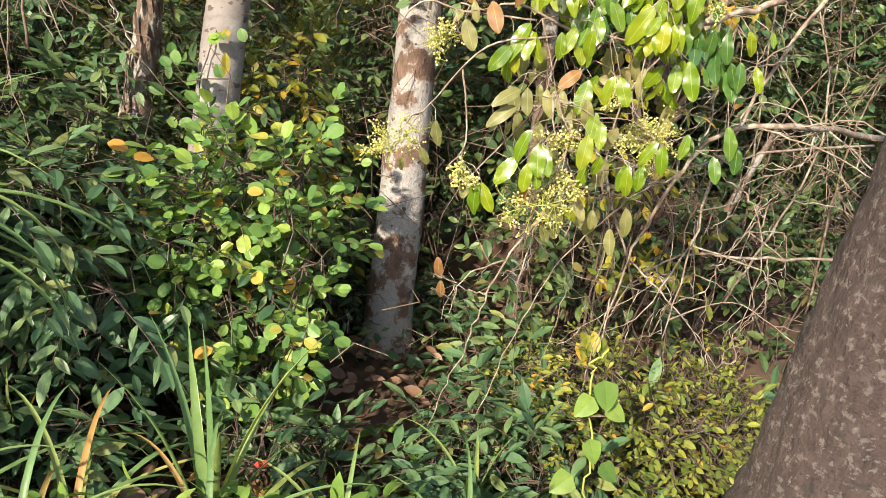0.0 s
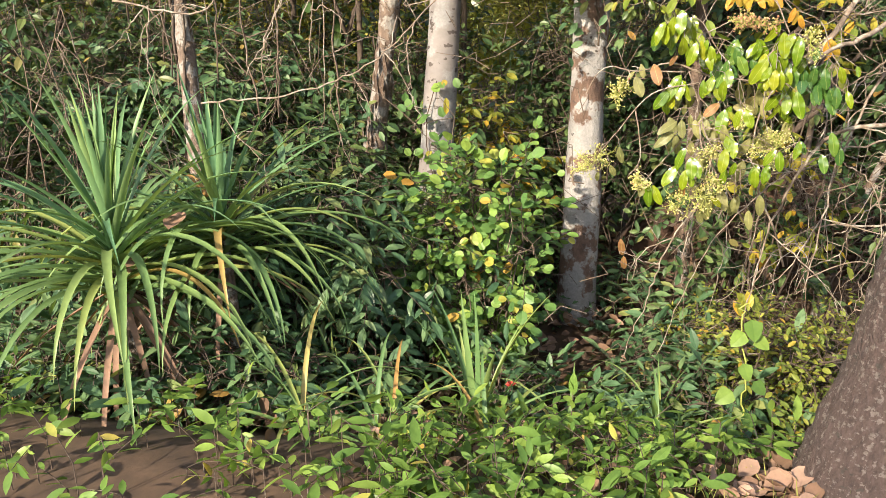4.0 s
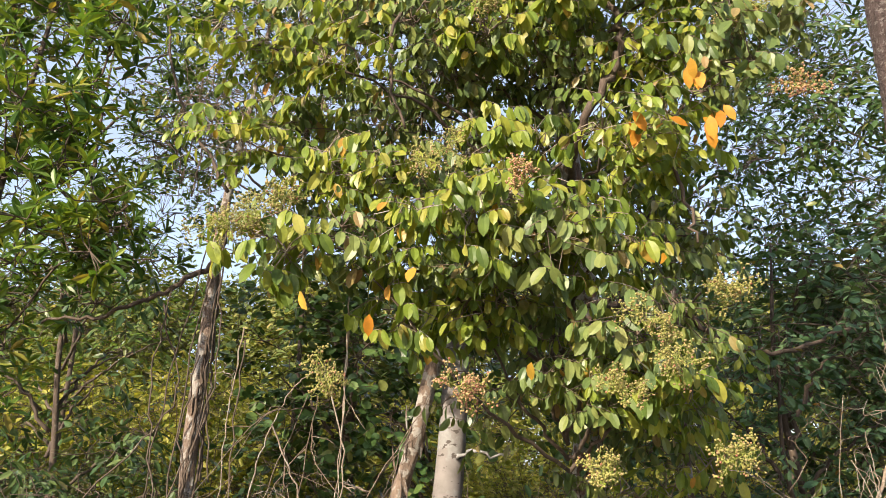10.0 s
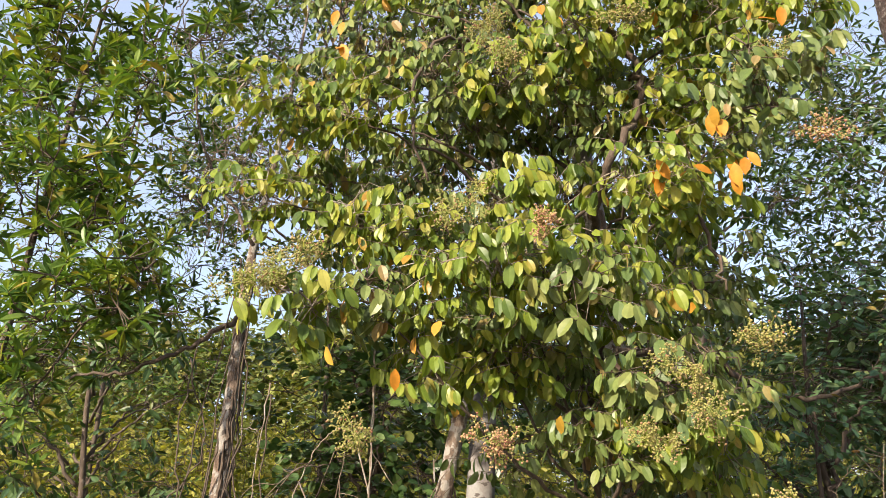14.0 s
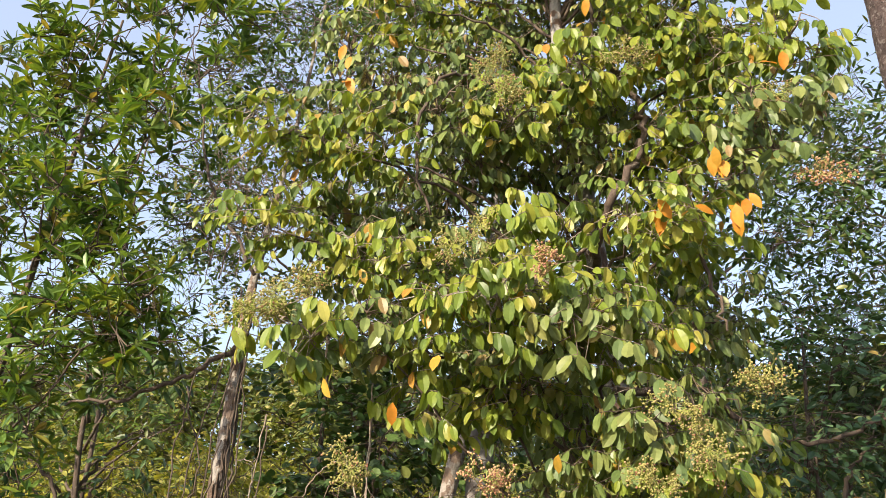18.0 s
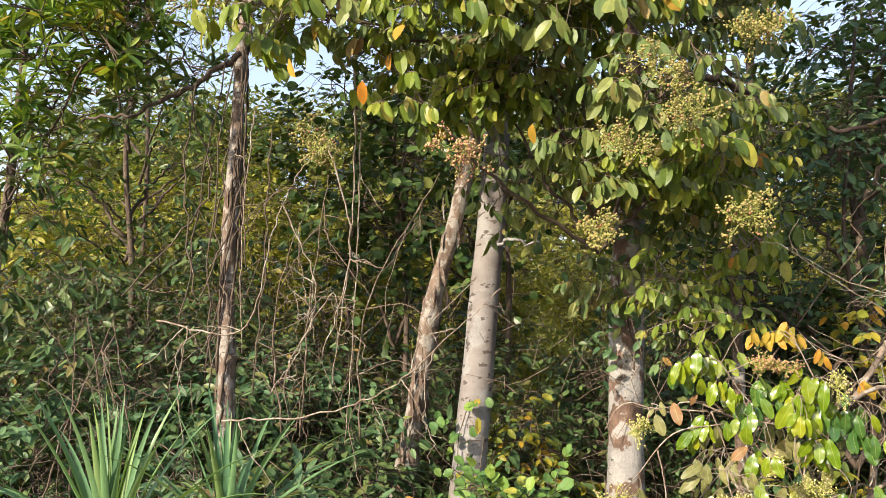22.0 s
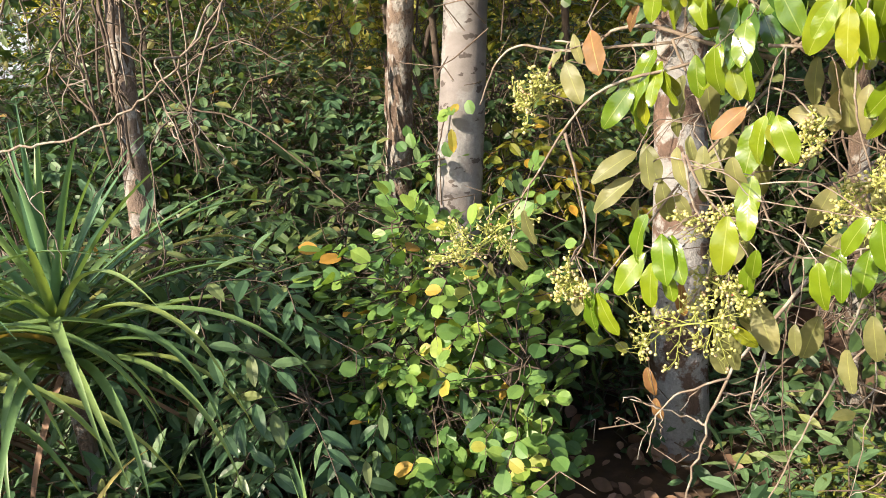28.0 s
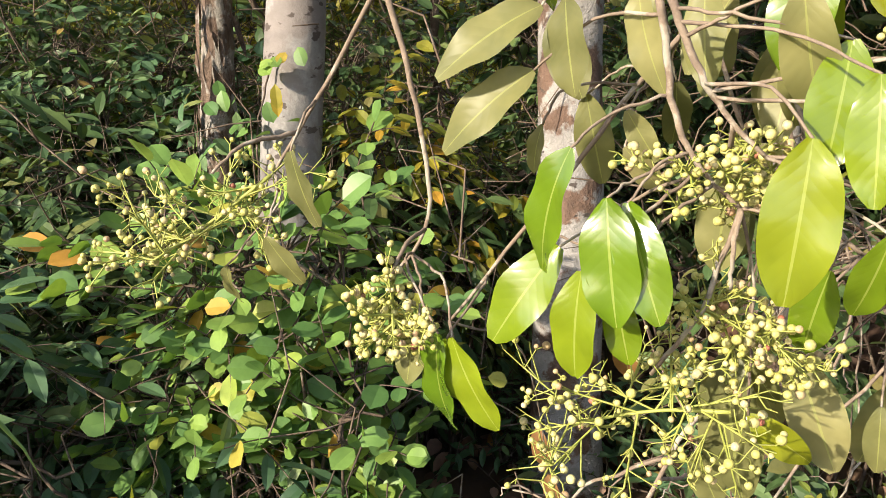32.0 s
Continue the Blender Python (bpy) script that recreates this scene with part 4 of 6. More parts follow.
backdrop_tree("thin_crowned_tree", "thin-crowned tree with fine dark twigs", (-2.6, 7.0), 8.8, 2.0, 60, OVAL, M_DARK, 0.075, 0.2, zlo=3.9, sprigs=22, r=0.03)
backdrop_tree("thin_crowned_tree", "thin-crowned tree with fine dark twigs", (-5.7, 8.0), 8.5, 2.4, 70, LANCE, M_LEFT, 0.12, 0.2, zlo=1.8, sprigs=18, r=0.035)
backdrop_tree("slender_tree", "slender tree with small green leaves over the earth bank", (1.55, 4.95), 2.9, 0.85, 24, OVAL, M_UNDER, 0.075, 0.4, zlo=1.3, sprigs=12, r=0.025, rad=0.32)
backdrop_tree("back_tree", "tall tree with a full green crown", (1.3, 7.8), 8.6, 2.0, 60, OVAL, M_DARK, 0.11, 0.4, zlo=3.0, sprigs=18)


def slim_stem(pts, r, label):
    t = thing("sapling", label, "tree", pts[0])
    trunk_part(t, pts, r, M_FLAKY, sides=12, steps=8, seed=pts[0][0] * 9)


slim_stem([(0.86, 4.55, -0.7), (0.86, 4.55, 0.2), (0.82, 4.5, 1.3), (0.78, 4.5, 2.4)], (0.045, 0.04, 0.034, 0.02), "slim red-brown sapling trunk")
slim_stem([(1.68, 4.5, -0.55), (1.76, 4.5, -0.1), (1.87, 4.5, 0.38), (2.05, 4.5, 0.9)], (0.03, 0.026, 0.022, 0.014), "slim leaning brown stem in the earth hollow")


# ---- undergrowth ----
rng = np.random.default_rng(11)

def shrub(name, label, at, size, shape, mat, leaf, droop, clumps, sprigs, per=5, category="shrub", gap=None, group="", singles=0, face_to=None, spread=0.8, lift=0.15):
    """A bush: several stems from one root, each with a leafy clump."""
    x, y = at
    g = float(ground_z(x, y))
    t = thing(name, label, category, (x, y, g), group)
    w, d, h = size
    cl, stems = [], []
    for k in range(clumps):
        c = (x + rng.uniform(-w, w), y + rng.uniform(-d, d), g + h * rng.uniform(0.22, 0.95))
        cl.append((*c, 0.16 + w * 0.2, 0.16 + d * 0.2, 0.13 + h * 0.1, sprigs))
        line = bend([(x + rng.normal(0, w * 0.3), y + rng.normal(0, d * 0.3), g - 0.05), ((x + c[0]) / 2 + rng.normal(0, 0.05), (y + c[1]) / 2, g + (c[2] - g) * 0.5), c], 5)
        stems.append(tube(line, np.linspace(0.008, 0.003, len(line)), 5))
    v, f = joined(stems)
    part("stem", v, f, M_STEM, t)
    leafy(rng, t, cl, shape, mat, leaf, droop, per=per, gap=gap or leaf * 0.4, singles=singles, face_to=face_to, spread=spread, lift=lift)
    return t


def copies(ob, places, size=1.0):
    for x, y in places:
        copy_thing(ob, pose(x, y, float(ground_z(x, y)), 0, 0, rng.uniform(0, 360)) @ Matrix.Scale(size, 4))


shrub("round_leaved_shrub", "bright shrub with small round glossy leaves", (-0.33, 3.6), (0.21, 0.2, 1.26), ROUND, M_ROUND, 0.07, 0.1, 22, 16, singles=300, face_to=(-0.2, -0.7, 0.45))
shrub("round_leaved_shrub", "bright shrub with small round glossy leaves", (-0.64, 3.75), (0.18, 0.2, 1.0), ROUND, M_ROUND, 0.062, 0.1, 7, 14)
shrub("yellowing_shrub", "thin shrub with yellow and orange leaves", (-0.34, 4.75), (0.24, 0.15, 1.8), OVAL, M_YELLOW, 0.085, 0.5, 7, 12, singles=100)
shrub("yellowing_shrub", "thin shrub with yellow and orange leaves", (1.15, 4.1), (0.3, 0.2, 2.15), OVAL, M_YELLOW, 0.085, 0.5, 5, 12)
fine_a = shrub("fine_leaved_shrub", "low bush with fine yellow-green leaves", (1.25, 3.2), (0.36, 0.2, 0.62), OVAL, M_FINE, 0.045, 0.1, 15, 26)
lance_a = shrub("dark_leaved_shrub", "shrub with long dark green leaves", (-1.15, 3.4), (0.42, 0.3, 1.2), LONG, M_LANCE, 0.11, 0.32, 21, 12, singles=280, per=7, gap=0.038, face_to=(-0.1, -0.55, 1.0), spread=0.95, lift=0.0)
# same long leaves, in the colour darkened to stand for shade
lance_b = shrub("dark_leaved_shrub", "shrub with long dark green leaves", (-1.6, 4.4), (0.5, 0.3, 1.25), LONG, M_SHADED, 0.128, 0.32, 20, 11, per=7, gap=0.05, face_to=(-0.1, -0.55, 1.0), spread=0.95, lift=0.0)
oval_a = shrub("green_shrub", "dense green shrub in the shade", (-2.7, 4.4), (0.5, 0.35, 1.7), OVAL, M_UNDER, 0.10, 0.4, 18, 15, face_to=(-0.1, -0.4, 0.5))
oval_b = shrub("green_shrub", "dense green shrub in the shade", (0.3, 5.6), (0.55, 0.35, 1.75), OVAL, M_SHADED, 0.08, 0.35, 18, 16)
oval_c = shrub("tall_green_shrub", "tall dense green shrub in the shade", (-0.9, 6.2), (0.6, 0.4, 1.95), OVAL, M_SHADED, 0.075, 0.3, 22, 18)
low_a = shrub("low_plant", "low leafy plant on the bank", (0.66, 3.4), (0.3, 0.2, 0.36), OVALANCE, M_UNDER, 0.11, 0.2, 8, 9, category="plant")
tall_a = shrub("leafy_shrub", "shrub with drooping mid-green leaves", (-2.9, 4.7), (0.5, 0.35, 1.6), LONG, M_SHADED, 0.13, 0.55, 22, 11, per=6, gap=0.045, face_to=(-0.1, -0.45, 0.6), spread=0.9, lift=0.0)
tall_b = shrub("tall_green_shrub", "tall dense green shrub in the shade", (-2.6, 6.6), (0.7, 0.4, 2.25), OVAL, M_SHADED, 0.08, 0.35, 24, 18)
copies(tall_a, [(-3.7, 4.4), (-4.6, 4.9), (1.55, 5.6)])
copies(tall_b, [(-1.4, 7.0), (-3.9, 7.0), (-5.2, 6.4), (1.0, 7.2), (-6.4, 7.2)])
dark_low = shrub("low_plant", "low dark plant in the shade under the trees", (1.25, 4.55), (0.35, 0.1, 0.95), OVAL, M_SHADED, 0.085, 0.3, 9, 9, category="plant")
copies(dark_low, [(2.3, 4.6), (1.75, 4.35), (0.95, 4.3)])
copies(lance_a, [(-1.75, 3.55), (-2.4, 3.6)])
copies(lance_a, [(-0.85, 3.8)], 0.9)
copies(lance_b, [(-0.4, 4.9), (-2.3, 4.7), (2.4, 5.6)])
copies(oval_a, [(0.7, 5.7), (-3.6, 4.7), (-3.1, 3.9), (-4.4, 4.4), (-1.9, 5.3), (1.9, 5.7), (2.9, 5.3), (-3.9, 5.6)])
copies(oval_b, [(-1.5, 5.8), (-2.6, 5.9), (1.4, 6.1), (2.3, 5.7), (3.3, 5.5), (-0.4, 5.7), (-3.5, 6.4)])
copies(oval_c, [(-4.6, 3.7), (-5.3, 4.6), (-5.6, 3.3), (-6.4, 5.0), (-7.0, 6.5), (0.3, 6.6), (1.5, 6.9), (-2.0, 6.9), (2.8, 6.9), (4.0, 6.3), (-4.6, 6.6), (-3.2, 7.3)])
copies(oval_c, [(-3.1, 5.6), (-4.2, 5.9), (-5.4, 5.7), (-6.6, 6.2), (-4.9, 7.4), (-6.0, 7.6), (-7.6, 7.6)], 1.28)
copies(oval_c, [(0.85, 5.95)], 1.4)
copies(fine_a, [(1.65, 3.55), (1.0, 3.6)], 0.85)
copies(low_a, [(0.5, 4.65), (-0.02, 4.75)], 0.8)
copies(low_a, [(0.78, 4.0), (-2.0, 2.45), (-1.6, 2.5), (-2.35, 2.55), (-1.25, 2.65), (-2.7, 2.7), (0.65, 3.15), (-0.2, 3.2), (-0.9, 2.9), (-1.4, 3.0), (0.95, 3.2), (2.0, 3.4), (-2.6, 3.1), (-3.2, 3.3)])


def ground_cover():
    t = thing("ground_cover", "low creeping plants with bright green leaves", "ground cover", (-0.6, 2.3, -0.15), kind="stuff")
    n = 2900
    x, y = rng.uniform(-3.4, 1.2, n), 1.4 + 2.0 * rng.random(n) ** 1.5
    y = y + 0.16 * np.sin(x * 5.3) + 0.1 * np.sin(x * 13.0 + 1.0) + rng.normal(0, 0.08, n)
    keep = (x < 0.12 + (y - 1.5) * 1.25) & ~((x < -0.45) & (y > 2.55)) & (rng.random(n) < np.clip(1.25 - (y - 1.6) * 0.9, 0.12, 1) * np.where(x < -0.5, 0.2, 1))
    x, y = x[keep], y[keep]
    z = ground_z(x, y) + rng.uniform(0.02, 0.2, len(x))
    o = np.stack([x, y, z], -1)
    way = unit(np.stack([rng.normal(0, 1, len(x)), rng.normal(-0.3, 1, len(x)), rng.uniform(0.0, 0.9, len(x))], -1))
    p, a, f, s, rd = sprig_leaves(rng, o, way, 5, 0.03, 0.076, 0.1, 0.9)
    s = s * rng.uniform(0.6, 1.3, len(s))
    order = np.argsort(np.abs(p[:, 0] - 0.3) + p[:, 1])
    single_leaves(t, OVALANCE, M_COVER, *(q[order[:300]] for q in (p, a, f, s)))
    p, a, f, s = (q[order[300:]] for q in (p, a, f, s))
    v, uv, fs = scatter(OVALANCE, p, a, f, s)
    part("foliage", v, fs, M_COVER, t, kind="stuff")
    v, fs = joined([sticks(np.stack([x, y, ground_z(x, y) - 0.02], -1), o, 0.003, 0.002, 3), sticks(*rd, 0.002, 0.0015, 3)])
    part("stalk_mass", v, fs, M_STEM, t, kind="stuff")


ground_cover()


def litter():
    t = thing("leaf_litter", "dry brown fallen leaves on the bare earth", "leaf litter", (0.7, 1.8, 0), kind="stuff")
    n = 4200
    x, y = rng.uniform(-4, 3.5, n), rng.uniform(0.9, 6.0, n)
    near = (y < 2.3)
    x[near] = 1.2 + rng.normal(0, 0.75, near.sum())
    y[near] = 2.3 - np.abs(rng.normal(0, 0.65, near.sum()))
    far = ~near
    x[far] = -0.4 + rng.normal(0, 2.3, far.sum())
    keep = ~((x > 0.5) & (y > 2.9) & (rng.random(n) < 0.75))
    x, y = x[keep], y[keep]
    n = len(x)
    o = np.stack([x, y, ground_z(x, y) + 0.035 + rng.uniform(0, 0.03, n)], -1)
    a = np.stack([rng.normal(0, 1, n), rng.normal(0, 1, n), rng.normal(0, 0.2, n)], -1)
    v, uv, f = scatter(leaf_shape(0.62, 3, 0.5, -0.25, 0.5), o, a, np.array((0, 0, 1.0)) + rng.normal(0, 0.4, (n, 3)), rng.uniform(0.04, 0.12, n))
    part("dry_foliage", v, f, M_DRY, t, kind="stuff")


litter()


def roadside_grass():
    t = thing("roadside_grass", "short dry grass blades round the tree base", "grass", (1.0, 1.7, 0), kind="stuff")
    n = 5200
    x, y = rng.uniform(-3.0, 2.6, n), rng.uniform(1.0, 3.0, n)
    keep = (x > 0.0) & (rng.random(n) < np.where(y < 2.0, 0.9, 0.35))
    x, y = x[keep], y[keep]
    m = len(x)
    o = np.stack([x, y, ground_z(x, y)], -1)
    a = np.stack([rng.normal(0, 0.5, m), rng.normal(0, 0.5, m), np.ones(m)], -1)
    v, uv, f = scatter(leaf_shape(0.04, 2, 0.3, 0.45, 0.1), o, a, rng.normal(0, 1, (m, 3)) + (0, -1, 0), rng.uniform(0.05, 0.14, m))
    part("blade_mass", v, f, M_GRASS, t, kind="stuff")


roadside_grass()


def climbing_plant():
    """A thin vine with large heart-shaped leaves and a few yellow ones."""
    t = thing("heart_leaved_vine", "thin vine with large pale green heart-shaped leaves", "plant", (0.9, 2.75, -0.4))
    line = bend([(0.9, 2.75, -0.45), (0.86, 2.72, -0.15), (0.84, 2.72, 0.1), (0.8, 2.72, 0.28), (0.85, 2.75, 0.36)], 8, 0.006, rng)
    v, f = tube(line, 0.0035, 6)
    part("stem", v, f, M_STALK, t)
    pos, al = [], []
    for x, z, dx in ((0.84, 0.28, 0.1), (0.82, 0.22, -0.6), (0.86, 0.2, 0.9), (0.83, 0.08, 0.2), (0.88, 0.0, 0.6), (0.8, -0.05, -0.8), (0.87, -0.15, 0.2)):
        pos.append((x, 2.7, z))
        al.append((dx, -0.35, -0.55))
    n = len(pos)
    single_leaves(t, leaf_shape(0.85, 5, 0.22, 0.1, 0.12), M_COVER, np.array(pos), np.array(al), np.tile((0.1, -0.8, 0.7), (n, 1)), rng.uniform(0.07, 0.095, n))
    t2 = thing("yellow_leaved_sapling", "sapling with a few bright yellow leaves", "plant", (1.05, 3.5, -0.5))
    v, f = tube(bend([(1.1, 3.5, -0.6), (1.06, 3.5, -0.3), (1.0, 3.5, 0.05), (0.98, 3.48, 0.1)], 6, 0.005, rng), 0.004, 6)
    part("stem", v, f, M_STEM, t2)
    p = np.array([(1.0 + rng.normal(0, 0.045), 3.46, 0.06 + rng.normal(0, 0.05)) for k in range(9)])
    single_leaves(t2, OVAL, M_YELLOW, p, rng.normal(0, 0.5, p.shape) + (0, -0.2, -0.6), np.tile((0, -1, 0.4), (9, 1)) + rng.normal(0, 0.2, p.shape), rng.uniform(0.07, 0.095, 9))


climbing_plant()


def trunk_vine(label, foot, lean, z0, z1, shape, mat, n, leaf, reach, orange=0):
    """A leafy climber up the side of a trunk that faces the road."""
    x, y = foot
    t = thing("climbing_vine", label, "vine", (x + lean[0] * z0, y + lean[1] * z0, z0))
    line = bend([(x + lean[0] * z + 0.05 * math.sin(z * 6), y + lean[1] * z - 0.02, z) for z in np.linspace(z0, z1, 8)], 5, 0.004, rng)
    v, f = tube(line, np.linspace(0.006, 0.003, len(line)), 6, 0.1)
    part("stem", v, f, M_STEM, t)
    o = line[rng.integers(0, len(line), n)] + rng.normal(0, 1, (n, 3)) * (reach, 0.03, 0.05) + (0, -0.05, 0)
    a = rng.normal(0, 0.6, (n, 3)) + (0, -0.3, -0.25)
    single_leaves(t, shape, mat, o, a, np.tile((-0.1, -0.9, 0.5), (n, 1)) + rng.normal(0, 0.3, (n, 3)), rng.uniform(0.7, 1.15, n) * leaf)
    if orange:
        o = np.array([(x + lean[0] * 0.95 + 0.08, y + lean[1] * 0.95 - 0.14, 0.95 + 0.02 * k) for k in range(orange)])
        single_leaves(t, OVAL, M_YELLOW, o, np.tile((0.1, -0.2, -1.0), (orange, 1)), np.tile((0.2, -1, 0.3), (orange, 1)) + rng.normal(0, 0.2, (orange, 3)), np.full(orange, 0.08))


trunk_vine("small-leaved green vine climbing a pale trunk", (-0.75, 4.12), (0.033, 0.2), -0.3, 1.05, ROUND, M_ROUND, 70, 0.065, 0.09, 2)
trunk_vine("leafy green vine climbing a lichened trunk", (0.19, 4.42), (0.0, 0.06), 1.25, 2.3, OVAL, M_UNDER, 60, 0.095, 0.12)
trunk_vine("leafy green vine over a thin leaning trunk", (-1.3, 4.55), (0.2, -0.02), -0.4, 0.9, OVAL, M_UNDER, 50, 0.08, 0.1)

# ---- screw pines ----
def strap(length, width, rise, fall, rows=14):
    """A long keeled strap leaf from the origin along +y that rises, then hangs."""
    s = np.linspace(0, 1, rows)
    ang = rise - (rise + fall) * s ** 1.6
    step = length / (rows - 1)
    y = np.r_[0, np.cumsum(np.cos(ang[:-1]) * step)]
    z = np.r_[0, np.cumsum(np.sin(ang[:-1]) * step)]
    w = width * np.clip(1 - s ** 2.2, 0.02, 1) * (0.7 + 0.3 * np.clip(s * 8, 0, 1)) / 2
    v = []
    for i in range(rows):
        up = np.array((0, -math.sin(ang[i]), math.cos(ang[i])))
        c = np.array((0, y[i], z[i]))
        v += [c + (-w[i], 0, 0) + up * w[i] * 0.55, c, c + (w[i], 0, 0) + up * w[i] * 0.55]
    a = np.arange(rows - 1) * 3
    q = np.r_[np.stack([a, a + 1, a + 4, a + 3], 1), np.stack([a + 1, a + 2, a + 5, a + 4], 1)]
    return np.array(v), [q]


STRAPS = [np_mesh("leaf", *strap(L, w, r, f), m) for L, w, r, f, m in ((0.62, 0.04, 1.5, -1.36, M_PAND_YOUNG), (0.82, 0.038, 1.2, -0.85, M_PAND_YOUNG), (0.95, 0.036, 0.85, -0.25, M_PAND_YOUNG), (1.0, 0.038, 0.65, 0.55, M_PAND_YOUNG), (1.12, 0.046, 0.55, 1.45, M_PAND), (1.05, 0.042, 0.4, 1.42, M_PAND))]

PALE_STRAPS = [np_mesh("leaf", *strap(L, w, r, f), M_PAND) for L, w, r, f in ((0.74, 0.04, 1.52, -1.38), (0.86, 0.042, 1.3, -0.75), (1.0, 0.04, 1.0, 0.4), (1.15, 0.038, 0.75, 1.3), (1.3, 0.038, 0.5, 1.5))]


def screw_pine(at, crown_z, n, size, label, most=5):
    x, y = at
    g = float(ground_z(x, y))
    t = thing("screw_pine", label, "plant", (x, y, g))
    v, f = tube(bend([(x, y, g - 0.1), (x + 0.02, y, (g + crown_z) / 2), (x, y, crown_z)], 10), 0.032 * size, 12, 0.2, 0.1, x)
    part("stem", v, f, M_FLAKY, t)
    for k in range(n):
        u = k / (n - 1)
        kind = sum(u > q for q in (0.12, 0.21, 0.3, 0.42, 0.68))
        kind = min(most, max(2 if most == 4 else 0, kind))
        ob = new("leaf", STRAPS[kind] if most == 5 else PALE_STRAPS[kind])
        ob.parent = t
        ob.matrix_parent_inverse = Matrix.Translation(-t.location)
        ob.matrix_basis = pose(x, y, crown_z + size * (0.16 - 0.3 * u), rng.uniform(-6, 6), rng.uniform(-8, 8), k * 137.5 + rng.uniform(-10, 10)) @ Matrix.Diagonal((size, size * rng.uniform(0.8, 1.15), size * rng.uniform(0.8, 1.15), 1))
    return t


DRY_STRAP = np_mesh("dry_leaf", *strap(1.05, 0.03, -0.6, 1.56), M_DRY)


def dry_skirt(t, x, y, z, n):
    for k in range(n):
        ob = new("dry_leaf", DRY_STRAP)
        ob.parent = t
        ob.matrix_parent_inverse = Matrix.Translation(-t.location)
        ob.matrix_basis = pose(x, y, z, 0, 0, rng.uniform(0, 360)) @ Matrix.Diagonal((1, rng.uniform(0.5, 1.1), rng.uniform(0.8, 1.0), 1))


dry_skirt(screw_pine((-1.83, 2.53), 0.42, 104, 0.98, "tall screw pine with long drooping strap leaves"), -1.83, 2.53, 0.34, 22)
dry_skirt(screw_pine((-1.5, 2.88), 0.46, 80, 0.88, "screw pine with arching strap leaves beside another"), -1.5, 2.88, 0.38, 10)
screw_pine((-0.27, 2.58), -0.36, 10, 0.85, "young screw pine with upright pale green leaves", 1)
for x_, y_, z_, s_ in ((-0.95, 2.3, -0.17, 0.6), (0.12, 2.45, -0.23, 0.42), (-0.2, 2.3, -0.17, 0.5), (0.45, 2.3, -0.17, 0.42), (-0.62, 2.2, -0.14, 0.52)):
    screw_pine((x_, y_), z_, 12, s_, "small screw pine seedling with arching strap leaves", 4)
screw_pine((-0.62, 2.5), -0.3, 15, 0.55, "young screw pine with arching strap leaves in low plants", 4)
screw_pine((-1.0, 2.95), -0.42, 16, 0.5, "young screw pine half hidden in low plants", 3)
screw_pine((0.55, 2.95), -0.42, 14, 0.42, "young screw pine half hidden in low plants", 3)


fallen = thing("fallen_leaf", "large curled brown fallen leaf caught in a screw pine", "leaf", (-1.72, 2.44, 0.44))
v_, uv_, tr_, qd_ = leaf_shape(0.7, 5, 0.45, -0.3, 0.5)
for k_, (dx_, dz_) in enumerate(((0.0, 0.0), (0.2, 0.2))):
    ob_ = new("leaf_blade", np_mesh("leaf_blade", v_ * 0.13 + np.array((-1.72 + dx_, 2.44, 0.44 + dz_)), [tr_, qd_], M_DRY))
    if k_ == 0:
        ob_.parent = fallen
        ob_.matrix_parent_inverse = Matrix.Translation(-fallen.location)
    else:
        tagged(ob_, "large curled brown fallen leaf caught in a screw pine", "leaf")
        ob_.name = "fallen_leaf"

red_leaf = thing("fallen_leaf", "small red fallen leaf among the seedlings", "leaf", (-0.15, 2.6, -0.04))
single_leaves(red_leaf, OVAL, M_RED, np.array([(-0.15, 2.6, -0.04)]), np.array([(0.9, -0.2, 0.3)]), np.array([(0.0, -0.8, 0.6)]), np.array([0.05]))

# ---- the hanging flowering branch ----
def hero_meshes(mat):
    """Leaves with a folded, arched and slightly wavy blade, in four shapes."""
    out = []
    for w, wide, curl, fold, wave in ((0.46, 0.5, 0.18, 0.26, 0.0), (0.43, 0.54, 0.28, 0.36, 1.7), (0.5, 0.52, 0.12, 0.2, 3.1), (0.41, 0.5, 0.36, 0.32, 4.6)):
        rows, cols = 13, (-1, -0.55, 0, 0.55, 1)
        v, uv = [], []
        for i in range(rows + 1):
            y = i / rows
            k = y / wide * 0.5 if y < wide else 0.5 + (y - wide) / (1 - wide) * 0.5
            half = max(w / 2 * math.sin(math.pi * min(max(k, 0.012), 0.988)) ** (0.55 if y < wide else 0.52), 0.004)
            for c in cols:
                z = -curl * y * y + fold * half * abs(c) ** 0.8 - 0.10 * half * c * c + 0.03 * math.sin(y * 13 + wave + c) * abs(c) ** 1.5
                v.append((c * half, y, z))
                uv.append((0.5 + c / 2, y))
        n = len(cols)
        q = [(r * n + c, r * n + c + 1, (r + 1) * n + c + 1, (r + 1) * n + c) for r in range(rows) for c in range(n - 1)]
        out.append(np_mesh("leaf", np.array(v), [np.array(q)], mat, np.array(uv)))
    return out


HERO, HERO_OLD = hero_meshes(M_HERO), hero_meshes(M_HERO_OLD)
HERO_ORANGE, HERO_YELLOW, HERO_COOL = hero_meshes(M_BROWNED), hero_meshes(M_HERO_YELLOW), hero_meshes(M_HERO_COOL)


